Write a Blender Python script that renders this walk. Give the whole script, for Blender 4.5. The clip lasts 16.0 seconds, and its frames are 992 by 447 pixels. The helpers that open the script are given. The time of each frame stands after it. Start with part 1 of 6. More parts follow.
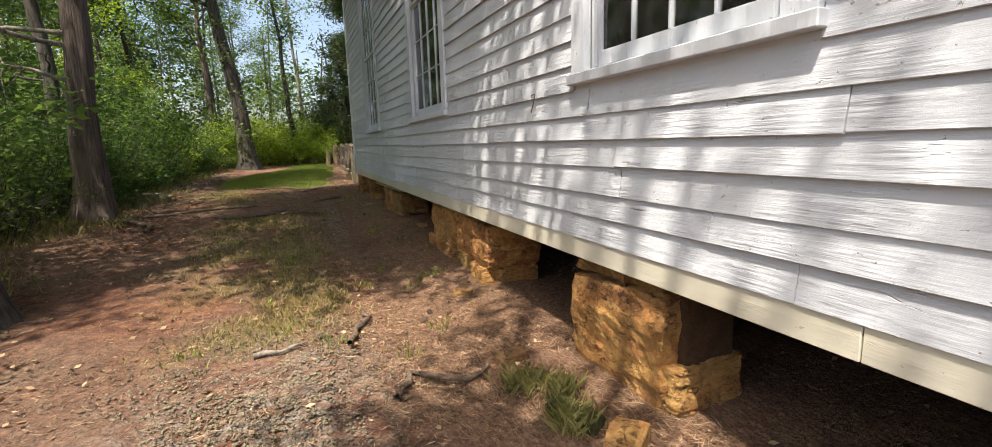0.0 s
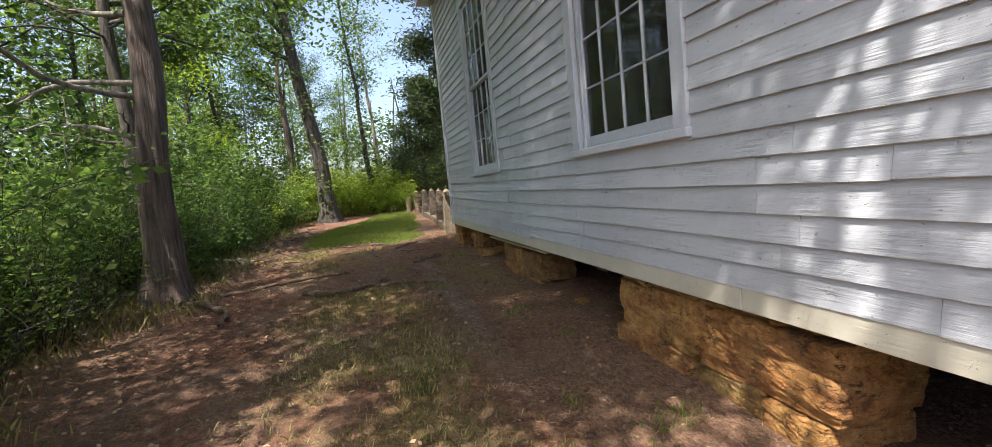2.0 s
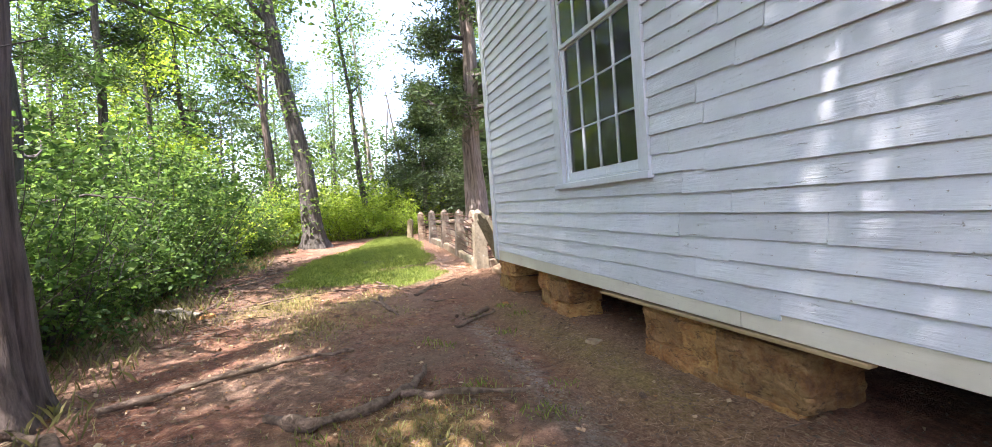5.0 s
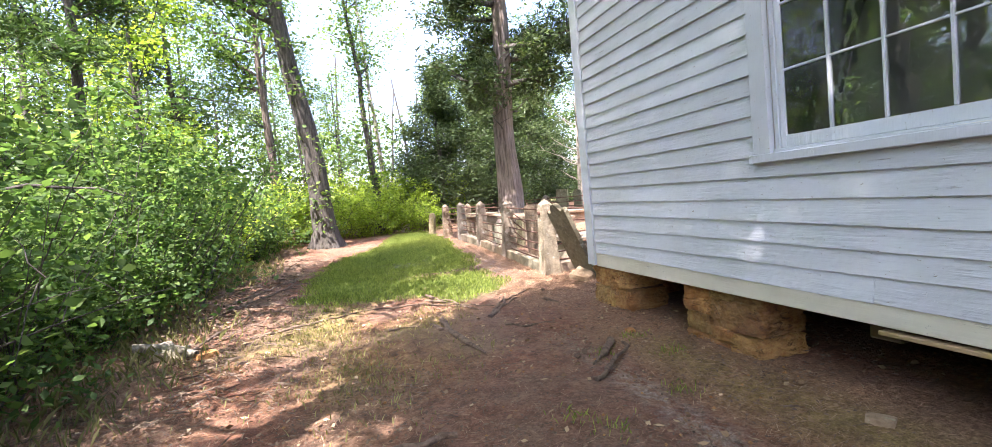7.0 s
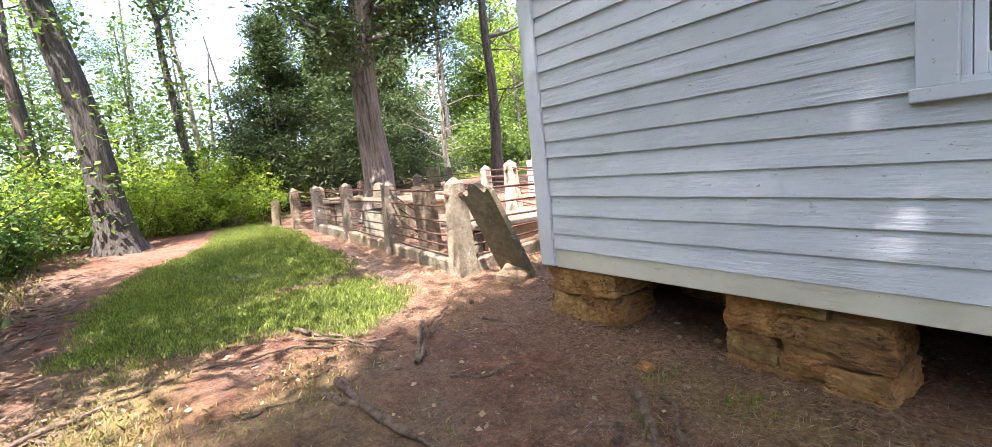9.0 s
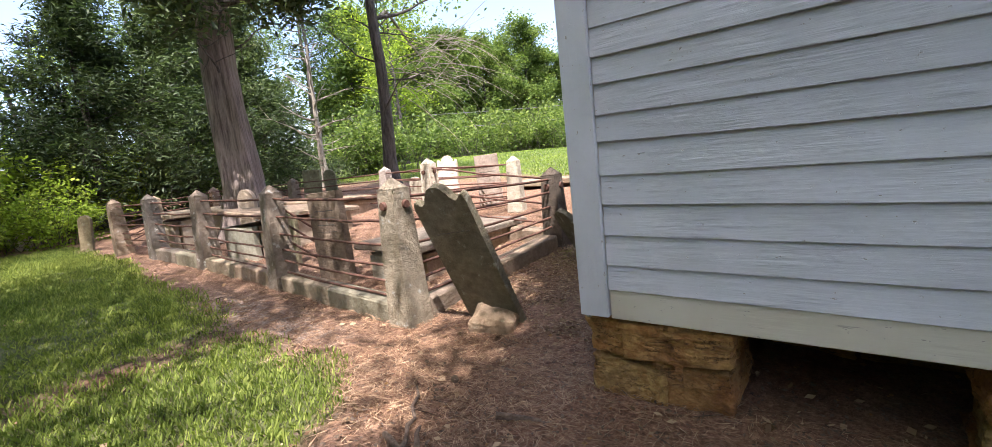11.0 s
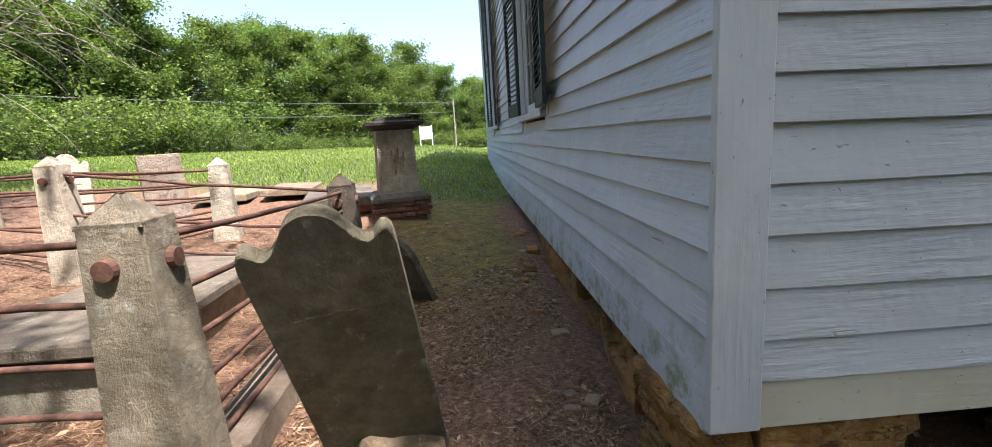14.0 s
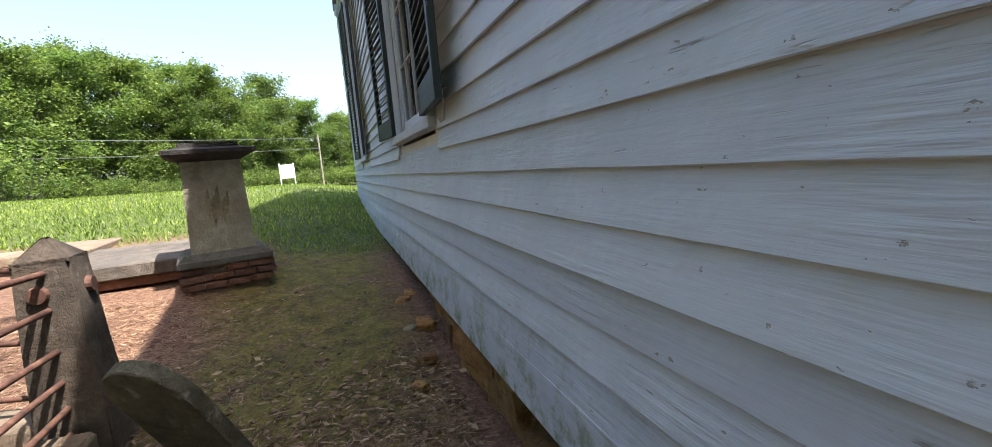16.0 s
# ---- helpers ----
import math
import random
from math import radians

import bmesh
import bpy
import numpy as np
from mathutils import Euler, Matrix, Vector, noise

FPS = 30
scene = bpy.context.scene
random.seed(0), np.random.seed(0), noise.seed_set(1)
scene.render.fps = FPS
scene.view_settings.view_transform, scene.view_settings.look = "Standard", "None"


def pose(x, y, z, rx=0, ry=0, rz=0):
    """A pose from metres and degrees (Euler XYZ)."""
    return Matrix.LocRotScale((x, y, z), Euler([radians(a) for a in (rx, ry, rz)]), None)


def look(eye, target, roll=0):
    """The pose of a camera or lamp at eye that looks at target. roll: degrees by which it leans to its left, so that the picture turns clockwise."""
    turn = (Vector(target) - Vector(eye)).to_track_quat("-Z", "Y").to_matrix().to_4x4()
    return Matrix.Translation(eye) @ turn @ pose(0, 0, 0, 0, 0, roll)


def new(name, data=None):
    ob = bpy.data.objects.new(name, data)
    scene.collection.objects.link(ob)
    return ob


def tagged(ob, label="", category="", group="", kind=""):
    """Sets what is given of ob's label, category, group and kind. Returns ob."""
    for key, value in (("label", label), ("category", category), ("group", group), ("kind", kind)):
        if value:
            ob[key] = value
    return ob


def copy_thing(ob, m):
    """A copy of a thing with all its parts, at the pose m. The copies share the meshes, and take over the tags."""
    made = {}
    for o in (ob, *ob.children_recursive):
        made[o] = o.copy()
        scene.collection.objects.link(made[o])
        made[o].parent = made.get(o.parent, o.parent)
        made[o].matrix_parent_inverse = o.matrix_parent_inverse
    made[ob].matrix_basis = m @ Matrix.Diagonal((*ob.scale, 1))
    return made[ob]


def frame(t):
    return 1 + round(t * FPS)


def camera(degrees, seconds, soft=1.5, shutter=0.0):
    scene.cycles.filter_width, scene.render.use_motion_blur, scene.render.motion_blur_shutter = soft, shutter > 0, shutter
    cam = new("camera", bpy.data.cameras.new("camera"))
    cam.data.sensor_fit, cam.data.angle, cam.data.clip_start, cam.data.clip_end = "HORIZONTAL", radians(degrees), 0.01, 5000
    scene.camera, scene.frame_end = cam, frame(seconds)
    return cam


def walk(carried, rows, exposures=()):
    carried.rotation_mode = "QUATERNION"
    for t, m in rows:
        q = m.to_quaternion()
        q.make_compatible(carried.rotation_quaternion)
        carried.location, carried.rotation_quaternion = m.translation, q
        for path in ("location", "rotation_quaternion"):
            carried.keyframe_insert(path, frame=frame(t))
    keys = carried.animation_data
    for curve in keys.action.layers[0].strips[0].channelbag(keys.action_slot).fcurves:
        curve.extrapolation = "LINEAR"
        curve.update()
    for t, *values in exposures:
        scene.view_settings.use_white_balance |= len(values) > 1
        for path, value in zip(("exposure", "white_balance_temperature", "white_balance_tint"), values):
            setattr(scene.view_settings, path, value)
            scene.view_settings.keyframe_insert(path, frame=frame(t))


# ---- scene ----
cam = camera(92.3, 16.0, soft=0.6)
METRES, EYE, TILT, LEAN, TURN = 16.7, 1.5, 0.0, 0.0, -23.0
ROWS = [
    (0.0, 0.0, 0.0, 0.0, -0.27, -9.27, 1.67),
    (0.5, -0.0216, 0.0341, 0.0005, -0.39, -5.85, 1.38),
    (1.0, -0.0396, 0.07, 0.0018, -2.19, -6.28, 3.7),
    (1.5, -0.0648, 0.1015, 0.0072, 6.72, -4.09, 3.92),
    (2.0, -0.0845, 0.1339, 0.0092, 6.89, -4.52, 5.34),
    (2.5, -0.1025, 0.1665, 0.0116, 5.94, -4.66, 5.2),
    (3.0, -0.1229, 0.1946, 0.0126, 5.81, -4.62, 6.26),
    (3.5, -0.1334, 0.2295, 0.0116, -2.51, -1.3, 6.58),
    (4.0, -0.1511, 0.2628, 0.0104, -3.02, -1.88, 5.72),
    (4.5, -0.1656, 0.2961, 0.0108, -3.78, -2.31, 6.3),
    (5.0, -0.1875, 0.3298, 0.0121, 5.03, -1.85, 4.23),
    (7.5, -0.2855, 0.469, 0.0159, 4.07, -3.21, 5.63),
    (8.0, -0.2997, 0.4975, 0.0166, -0.6, -5.01, 9.22),
    (8.5, -0.3062, 0.5307, 0.0175, -9.61, -6.3, 8.2),
    (9.0, -0.3126, 0.5621, 0.0171, -13.72, -6.92, 6.25),
    (9.5, -0.3139, 0.5896, 0.0178, -20.54, -6.55, 6.09),
]
LATE = [
    (12, (-0.358, 13.607, 1.784), (1.249, 14.753, 1.461), -4.7),
    (12.5, (-0.185, 14.006, 1.801), (1.527, 14.989, 1.48), -3.4),
    (13, (-0.102, 14.301, 1.788), (1.803, 14.841, 1.501), -5.0),
    (13.5, (0.039, 14.514, 1.805), (2.001, 14.681, 1.457), -4.8),
    (14, (0.362, 14.581, 1.811), (2.326, 14.471, 1.451), -3.5),
    (14.5, (0.682, 14.614, 1.765), (2.566, 14.025, 1.443), -6.0),
    (15, (0.988, 14.519, 1.721), (2.801, 13.724, 1.438), -5.7),
    (15.5, (1.349, 14.436, 1.706), (3.226, 13.794, 1.45), -2.8),
    (16, (1.831, 14.447, 1.731), (3.716, 13.827, 1.478), -5.0),
]
walk(cam, [(t, pose(0, 0, EYE, TILT, LEAN, TURN) @ pose(METRES * x, METRES * y, METRES * z, 90 + pitch, roll, yaw)) for t, x, y, z, yaw, pitch, roll in ROWS] + [(t, look(eye, target, roll)) for t, eye, target, roll in LATE],
     exposures=[(0, 1.0, 6900, 12), (1, 0.95, 6650, 12), (1.6, 1.1, 6500, 13), (2.5, 1.7, 6400, 17), (3, 2.15, 6200, 22), (3.5, 2.25, 6200, 22), (4, 2.4, 6200, 22), (5.2, 2.6, 6200, 22), (7.4, 2.7, 6200, 22), (8, 2.6, 6200, 22), (9.5, 2.4, 6200, 22), (12, 1.5, 6150, 19), (14, 1.55, 6150, 17), (15, 1.55, 6200, 16), (16, 1.65, 6250, 16)])

# ------------------------------------------------------------ world, sun
SUN_TO = Vector((-0.35, -0.29, 1.0)).normalized()
world = bpy.data.worlds.new("sky_world")
scene.world = world
world.use_nodes = True
wn = world.node_tree
sky = wn.nodes.new("ShaderNodeTexSky")
sky.sky_type = "NISHITA"
sky.sun_disc = False
sky.sun_elevation = math.asin(SUN_TO.z)
sky.sun_rotation = math.atan2(SUN_TO.x, SUN_TO.y)
sky.dust_density = 3.5
wn.links.new(sky.outputs[0], wn.nodes["Background"].inputs[0])
wn.nodes["Background"].inputs[1].default_value = 0.15
sun_data = bpy.data.lights.new("sun", "SUN")
sun_data.energy, sun_data.angle, sun_data.color = 5.0, radians(0.55), (1.0, 0.94, 0.85)
sun = new("sun", sun_data)
sun.matrix_world = look(SUN_TO * 60, (0, 0, 0))

RNG = np.random.default_rng(7)


# ------------------------------------------------------------ node helpers
def material(name):
    m = bpy.data.materials.new(name)
    m.use_nodes = True
    nt = m.node_tree
    return m, nt, nt.nodes["Principled BSDF"]


def node(nt, kind, **props):
    n = nt.nodes.new(kind)
    for key, value in props.items():
        if key in n.inputs:
            n.inputs[key].default_value = value
    return n


def coords(nt, scale=(1, 1, 1), space="Object"):
    tc = nt.nodes.new("ShaderNodeTexCoord")
    mp = nt.nodes.new("ShaderNodeMapping")
    mp.inputs["Scale"].default_value = scale
    nt.links.new(tc.outputs[space], mp.inputs[0])
    return mp.outputs[0]


def world_coords(nt, scale=(1, 1, 1)):
    g = nt.nodes.new("ShaderNodeNewGeometry")
    mp = nt.nodes.new("ShaderNodeMapping")
    mp.inputs["Scale"].default_value = scale
    nt.links.new(g.outputs["Position"], mp.inputs[0])
    return mp.outputs[0]


def noise_tex(nt, vec, scale, detail=4.0, rough=0.55):
    n = node(nt, "ShaderNodeTexNoise", Scale=scale, Detail=detail, Roughness=rough)
    nt.links.new(vec, n.inputs["Vector"])
    return n.outputs["Fac"]


def ramp(nt, fac, stops):
    r = nt.nodes.new("ShaderNodeValToRGB")
    els = r.color_ramp.elements
    while len(els) < len(stops):
        els.new(0.5)
    for e, (p, c) in zip(els, stops):
        e.position = p
        e.color = (*c, 1) if len(c) == 3 else c
    nt.links.new(fac, r.inputs[0])
    return r.outputs[0]


def grey(nt, fac, lo, hi):
    return ramp(nt, fac, [(lo, (0, 0, 0)), (hi, (1, 1, 1))])


def mix(nt, fac, a, b, mode="MIX"):
    m = nt.nodes.new("ShaderNodeMix")
    m.data_type, m.blend_type = "RGBA", mode
    for value, sock in ((fac, m.inputs[0]), (a, m.inputs[6]), (b, m.inputs[7])):
        if isinstance(value, (int, float)):
            sock.default_value = value
        elif isinstance(value, tuple):
            sock.default_value = (*value, 1)
        else:
            nt.links.new(value, sock)
    return m.outputs[2]


def bump(nt, bsdf, height, strength=0.4, distance=0.01):
    b = node(nt, "ShaderNodeBump", Strength=strength, Distance=distance)
    nt.links.new(height, b.inputs["Height"])
    nt.links.new(b.outputs[0], bsdf.inputs["Normal"])


def attr(nt, name):
    a = nt.nodes.new("ShaderNodeAttribute")
    a.attribute_name = name
    return a.outputs["Fac"]


def obj_random(nt):
    return nt.nodes.new("ShaderNodeObjectInfo").outputs["Random"]


# ------------------------------------------------------------ materials
def painted_wood(name, base, dark, along, chips=0.66, mould=0.0, relief=0.6):
    m, nt, b = material(name)
    s = {"y": (30, 2.2, 30), "x": (2.2, 30, 30), "z": (30, 30, 2.2)}[along]
    grain = noise_tex(nt, world_coords(nt, s), 2.0, 6, 0.65)
    blot = noise_tex(nt, world_coords(nt), 2.3, 5, 0.6)
    col = mix(nt, grey(nt, blot, 0.3, 0.75), base, dark)
    rnd = nt.nodes.new("ShaderNodeMath")
    rnd.operation = "MULTIPLY_ADD"
    rnd.inputs[1].default_value, rnd.inputs[2].default_value = 0.16, 0.88
    nt.links.new(obj_random(nt), rnd.inputs[0])
    col = mix(nt, 1.0, col, rnd.outputs[0], "MULTIPLY")
    chip = grey(nt, noise_tex(nt, world_coords(nt, tuple(v * 0.45 for v in s)), 1.7, 8, 0.7), chips, chips + 0.02)
    thin = noise_tex(nt, world_coords(nt, tuple(v * 0.6 for v in s)), 1.3, 3, 0.5)
    crack = ramp(nt, thin, [(0.488, (0, 0, 0)), (0.5, (1, 1, 1)), (0.512, (0, 0, 0))])
    crack = mix(nt, 1.0, crack, grey(nt, noise_tex(nt, world_coords(nt), 3.1, 5, 0.6), 0.62, 0.74), "MULTIPLY")
    wear = mix(nt, 1.0, chip, crack, "LIGHTEN")
    flake = grey(nt, noise_tex(nt, world_coords(nt, tuple(1.0 if v < 5 else 1.8 for v in s)), 26, 4, 0.6), 0.685, 0.70)
    wear = mix(nt, 1.0, wear, flake, "LIGHTEN")
    col = mix(nt, mix(nt, 1.0, wear, (0.8, 0.8, 0.8), "MULTIPLY"), col, (0.30, 0.28, 0.25))
    if mould:
        z = nt.nodes.new("ShaderNodeSeparateXYZ")
        g = nt.nodes.new("ShaderNodeNewGeometry")
        nt.links.new(g.outputs["Position"], z.inputs[0])
        low = nt.nodes.new("ShaderNodeMapRange")
        low.inputs[1].default_value, low.inputs[2].default_value = 1.25, 0.85
        nt.links.new(z.outputs[2], low.inputs[0])
        patch = grey(nt, noise_tex(nt, world_coords(nt), 7.0, 9, 0.78), 0.49, 0.60)
        f = mix(nt, 1.0, patch, low.outputs[0], "MULTIPLY")
        col = mix(nt, f, col, (0.20, 0.25, 0.12))
    nt.links.new(col, b.inputs["Base Color"])
    b.inputs["Roughness"].default_value = 0.55
    ridges = mix(nt, 1.0, noise_tex(nt, world_coords(nt, tuple(v * 0.8 for v in s)), 2.0, 3, 0.55), grey(nt, noise_tex(nt, world_coords(nt), 4.0, 3, 0.6), 0.40, 0.66), "MULTIPLY")
    hgt = mix(nt, 0.9, mix(nt, 0.25, ridges, grain, "ADD"), wear, "SUBTRACT")
    bump(nt, b, hgt, relief, 0.012)
    return m


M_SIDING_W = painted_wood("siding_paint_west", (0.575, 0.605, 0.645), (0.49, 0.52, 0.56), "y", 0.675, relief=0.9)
# Same paint as west; blue sky light of the shaded end is mixed in.
M_SIDING_N = painted_wood("siding_paint_north_sky_tint", (0.62, 0.675, 0.745), (0.52, 0.57, 0.635), "x", 0.68, mould=1.0, relief=0.65)
M_TRIM = painted_wood("trim_paint", (0.60, 0.635, 0.68), (0.51, 0.545, 0.59), "z", 0.675, relief=0.5)
M_SILLBOARD = painted_wood("sill_board_paint", (0.66, 0.64, 0.53), (0.55, 0.52, 0.41), "y", 0.68, relief=0.3)
M_GRAYWOOD = painted_wood("weathered_sash_wood", (0.50, 0.47, 0.42), (0.28, 0.25, 0.21), "z", 0.55)
M_OLDBOARD = painted_wood("bare_board", (0.36, 0.27, 0.14), (0.22, 0.15, 0.08), "y", 0.8)
M_SHUTTER = painted_wood("shutter_paint", (0.018, 0.025, 0.032), (0.032, 0.045, 0.05), "z", 0.74)


def rock_material(name, a, b_, c, lichen=(0.4, 0.4, 0.33), scale=3.0, lich=0.62, cracks=False):
    m, nt, b = material(name)
    v = world_coords(nt)
    vs = world_coords(nt, (1, 1, 1.25))
    n1 = noise_tex(nt, vs, scale, 10, 0.70)
    n2 = noise_tex(nt, v, scale * 6, 6, 0.7)
    col = ramp(nt, n1, [(0.30, c), (0.43, a), (0.54, b_), (0.63, a), (0.76, b_)])
    col = mix(nt, grey(nt, n2, 0.35, 0.75), col, mix(nt, 1.0, col, (0.62, 0.55, 0.5), "MULTIPLY"))
    rnd = ramp(nt, obj_random(nt), [(0, (0.62, 0.60, 0.60)), (0.35, (1.0, 0.82, 0.68)), (0.65, (1.1, 1.0, 0.85)), (1, (0.8, 0.86, 0.75))])
    col = mix(nt, 1.0, col, rnd, "MULTIPLY")
    broad = grey(nt, noise_tex(nt, v, scale * 0.8, 5, 0.7), 0.48, 0.62)
    col = mix(nt, mix(nt, 1.0, broad, (0.4, 0.4, 0.4), "MULTIPLY"), col, c)
    li = grey(nt, noise_tex(nt, v, scale * 3.1, 5, 0.65), lich, lich + 0.1)
    col = mix(nt, li, col, lichen)
    nt.links.new(col, b.inputs["Base Color"])
    b.inputs["Roughness"].default_value = 0.92
    n3 = noise_tex(nt, v, scale * 14, 6, 0.75)
    hgt = mix(nt, 0.4, mix(nt, 0.6, n1, n2, "ADD"), n3, "ADD")
    if cracks:
        bed = noise_tex(nt, world_coords(nt, (1.0, 1.0, 2.6)), scale * 0.55, 8, 0.62)
        split = ramp(nt, bed, [(0.40, (0, 0, 0)), (0.412, (1, 1, 1)), (0.424, (0, 0, 0)), (0.485, (0, 0, 0)), (0.5, (1, 1, 1)), (0.515, (0, 0, 0)), (0.57, (0, 0, 0)), (0.58, (1, 1, 1)), (0.59, (0, 0, 0))])
        split = mix(nt, 1.0, split, grey(nt, noise_tex(nt, v, scale * 1.7, 5, 0.65), 0.44, 0.58), "MULTIPLY")
        ledge = ramp(nt, bed, [(0.40, (0, 0, 0)), (0.415, (0.3, 0.3, 0.3)), (0.485, (0.35, 0.35, 0.35)), (0.51, (0.7, 0.7, 0.7)), (0.57, (0.75, 0.75, 0.75)), (0.59, (1, 1, 1))])
        nt.links.new(mix(nt, mix(nt, 1.0, split, (0.85, 0.85, 0.85), "MULTIPLY"), col, (0.06, 0.032, 0.018)), b.inputs["Base Color"])
        hgt = mix(nt, 0.8, mix(nt, 0.9, hgt, ledge, "ADD"), split, "SUBTRACT")
    bump(nt, b, hgt, 0.9, 0.06)
    return m


M_ROCK = rock_material("ochre_fieldstone", (0.45, 0.235, 0.08), (0.58, 0.38, 0.15), (0.16, 0.085, 0.045), (0.26, 0.22, 0.12), 3.4, 0.66, True)
M_ROCKDARK = rock_material("dark_pier_core", (0.11, 0.06, 0.03), (0.15, 0.09, 0.045), (0.06, 0.035, 0.02), (0.14, 0.10, 0.05), 6.0)
M_PALEROCK = rock_material("pale_fieldstone", (0.34, 0.30, 0.225), (0.42, 0.37, 0.28), (0.2, 0.165, 0.12), (0.36, 0.38, 0.25))
M_MOSSROCK = rock_material("mossy_rock", (0.10, 0.135, 0.03), (0.16, 0.20, 0.04), (0.08, 0.06, 0.035), (0.22, 0.25, 0.05), 9.0)
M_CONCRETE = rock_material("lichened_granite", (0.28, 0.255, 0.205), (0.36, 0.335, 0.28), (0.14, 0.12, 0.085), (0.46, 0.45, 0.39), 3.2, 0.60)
# Pale copy puts the sun on three of the posts into their colour.
M_PALEGRANITE = rock_material("sunlit_granite", (0.50, 0.475, 0.42), (0.58, 0.55, 0.50), (0.30, 0.27, 0.22), (0.40, 0.38, 0.32), 3.2, 0.64)
# Darker tone keeps post se from reading sunlit beside the end wall.
M_DARKGRANITE = rock_material("darkened_granite", (0.10, 0.092, 0.078), (0.155, 0.145, 0.125), (0.05, 0.045, 0.036), (0.22, 0.20, 0.16), 4.0, 0.62)
M_KERB = rock_material("mossy_granite_kerb", (0.29, 0.255, 0.195), (0.36, 0.32, 0.255), (0.17, 0.15, 0.10), (0.3, 0.3, 0.2), 2.8, 0.6)
M_MARBLE = rock_material("old_marble", (0.40, 0.37, 0.32), (0.48, 0.45, 0.40), (0.22, 0.18, 0.14), (0.26, 0.24, 0.19), 2.0, 0.60)
M_WHITEMARBLE = rock_material("white_marble", (0.74, 0.73, 0.68), (0.78, 0.77, 0.74), (0.55, 0.52, 0.46), (0.45, 0.42, 0.36), 2.0, 0.66)
M_SLATE = rock_material("mossy_slate", (0.22, 0.222, 0.15), (0.315, 0.315, 0.225), (0.09, 0.085, 0.05), (0.33, 0.33, 0.25), 3.0, 0.60)
M_GREYSLAB = rock_material("grey_ledger", (0.125, 0.12, 0.112), (0.17, 0.165, 0.155), (0.075, 0.072, 0.066), (0.22, 0.21, 0.19), 2.0, 0.64)
M_STAINED = rock_material("brown_stained_marble", (0.165, 0.14, 0.11), (0.26, 0.23, 0.19), (0.07, 0.057, 0.045), (0.45, 0.43, 0.38), 2.6, 0.64)
M_DARKCAP = rock_material("blackened_marble", (0.035, 0.036, 0.038), (0.065, 0.065, 0.065), (0.018, 0.018, 0.02), (0.14, 0.14, 0.13), 3.0, 0.68)
M_BRICK = rock_material("old_brick", (0.20, 0.095, 0.07), (0.27, 0.14, 0.10), (0.08, 0.045, 0.035), (0.3, 0.2, 0.15), 5.0, 0.66)
M_MORTAR = rock_material("mortar", (0.22, 0.16, 0.12), (0.3, 0.22, 0.16), (0.12, 0.07, 0.05))


def bark_material(name, a, dark, stretch=0.16):
    m, nt, b = material(name)
    n = noise_tex(nt, world_coords(nt, (1, 1, stretch)), 16, 7, 0.68)
    n2 = noise_tex(nt, world_coords(nt), 1.6, 4, 0.6)
    col = ramp(nt, n, [(0.34, dark), (0.58, a), (0.8, tuple(v * 1.35 for v in a))])
    col = mix(nt, grey(nt, n2, 0.45, 0.75), col, mix(nt, 1.0, col, (0.72, 0.76, 0.62), "MULTIPLY"))
    nt.links.new(col, b.inputs["Base Color"])
    b.inputs["Roughness"].default_value = 0.95
    bump(nt, b, n, 1.0, 0.05)
    return m


M_BARK = bark_material("grey_brown_bark", (0.10, 0.087, 0.077), (0.03, 0.025, 0.021))
M_CEDARBARK = bark_material("shredding_cedar_bark", (0.25, 0.20, 0.17), (0.065, 0.045, 0.036), 0.07)
M_GREYBARK = bark_material("grey_cedar_bark", (0.165, 0.125, 0.105), (0.045, 0.032, 0.026), 0.08)
M_DEADWOOD = bark_material("bleached_deadwood", (0.34, 0.30, 0.25), (0.15, 0.12, 0.09))
M_ROOT = bark_material("worn_root", (0.20, 0.142, 0.10), (0.07, 0.045, 0.032), 1.0)


def leaf_material(name, a, b_, trans=0.42):
    m, nt, b = material(name)
    g = nt.nodes.new("ShaderNodeNewGeometry")
    col = ramp(nt, g.outputs["Random Per Island"], [(0.0, tuple(v * 0.6 for v in a)), (0.45, a), (1.0, b_)])
    big = ramp(nt, noise_tex(nt, world_coords(nt), 0.35, 3), [(0.35, (0.8, 0.85, 0.8)), (0.65, (1.15, 1.1, 1.0))])
    col = mix(nt, 1.0, col, big, "MULTIPLY")
    nt.links.new(col, b.inputs["Base Color"])
    b.inputs["Roughness"].default_value = 0.6
    b.inputs["Specular IOR Level"].default_value = 0.25
    t = nt.nodes.new("ShaderNodeBsdfTranslucent")
    nt.links.new(mix(nt, 1.0, col, (1.3, 1.4, 0.85), "MULTIPLY"), t.inputs[0])
    ms = nt.nodes.new("ShaderNodeMixShader")
    ms.inputs[0].default_value = trans
    nt.links.new(b.outputs[0], ms.inputs[1])
    nt.links.new(t.outputs[0], ms.inputs[2])
    nt.links.new(ms.outputs[0], nt.nodes["Material Output"].inputs[0])
    return m


M_LEAF = leaf_material("broad_leaves", (0.105, 0.172, 0.05), (0.195, 0.265, 0.075), 0.5)
M_LEAF_DARK = leaf_material("understory_leaves", (0.085, 0.152, 0.05), (0.165, 0.235, 0.07), 0.55)
M_LEAF_FAR = leaf_material("far_leaves", (0.095, 0.15, 0.04), (0.19, 0.25, 0.062), 0.42)
# Darker leaf colour stands in for the shade between the far trees.
M_LEAF_DEEP = leaf_material("depth_shade_leaves", (0.06, 0.10, 0.03), (0.10, 0.15, 0.042), 0.35)
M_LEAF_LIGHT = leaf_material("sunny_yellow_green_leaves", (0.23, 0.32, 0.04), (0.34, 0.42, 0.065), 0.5)
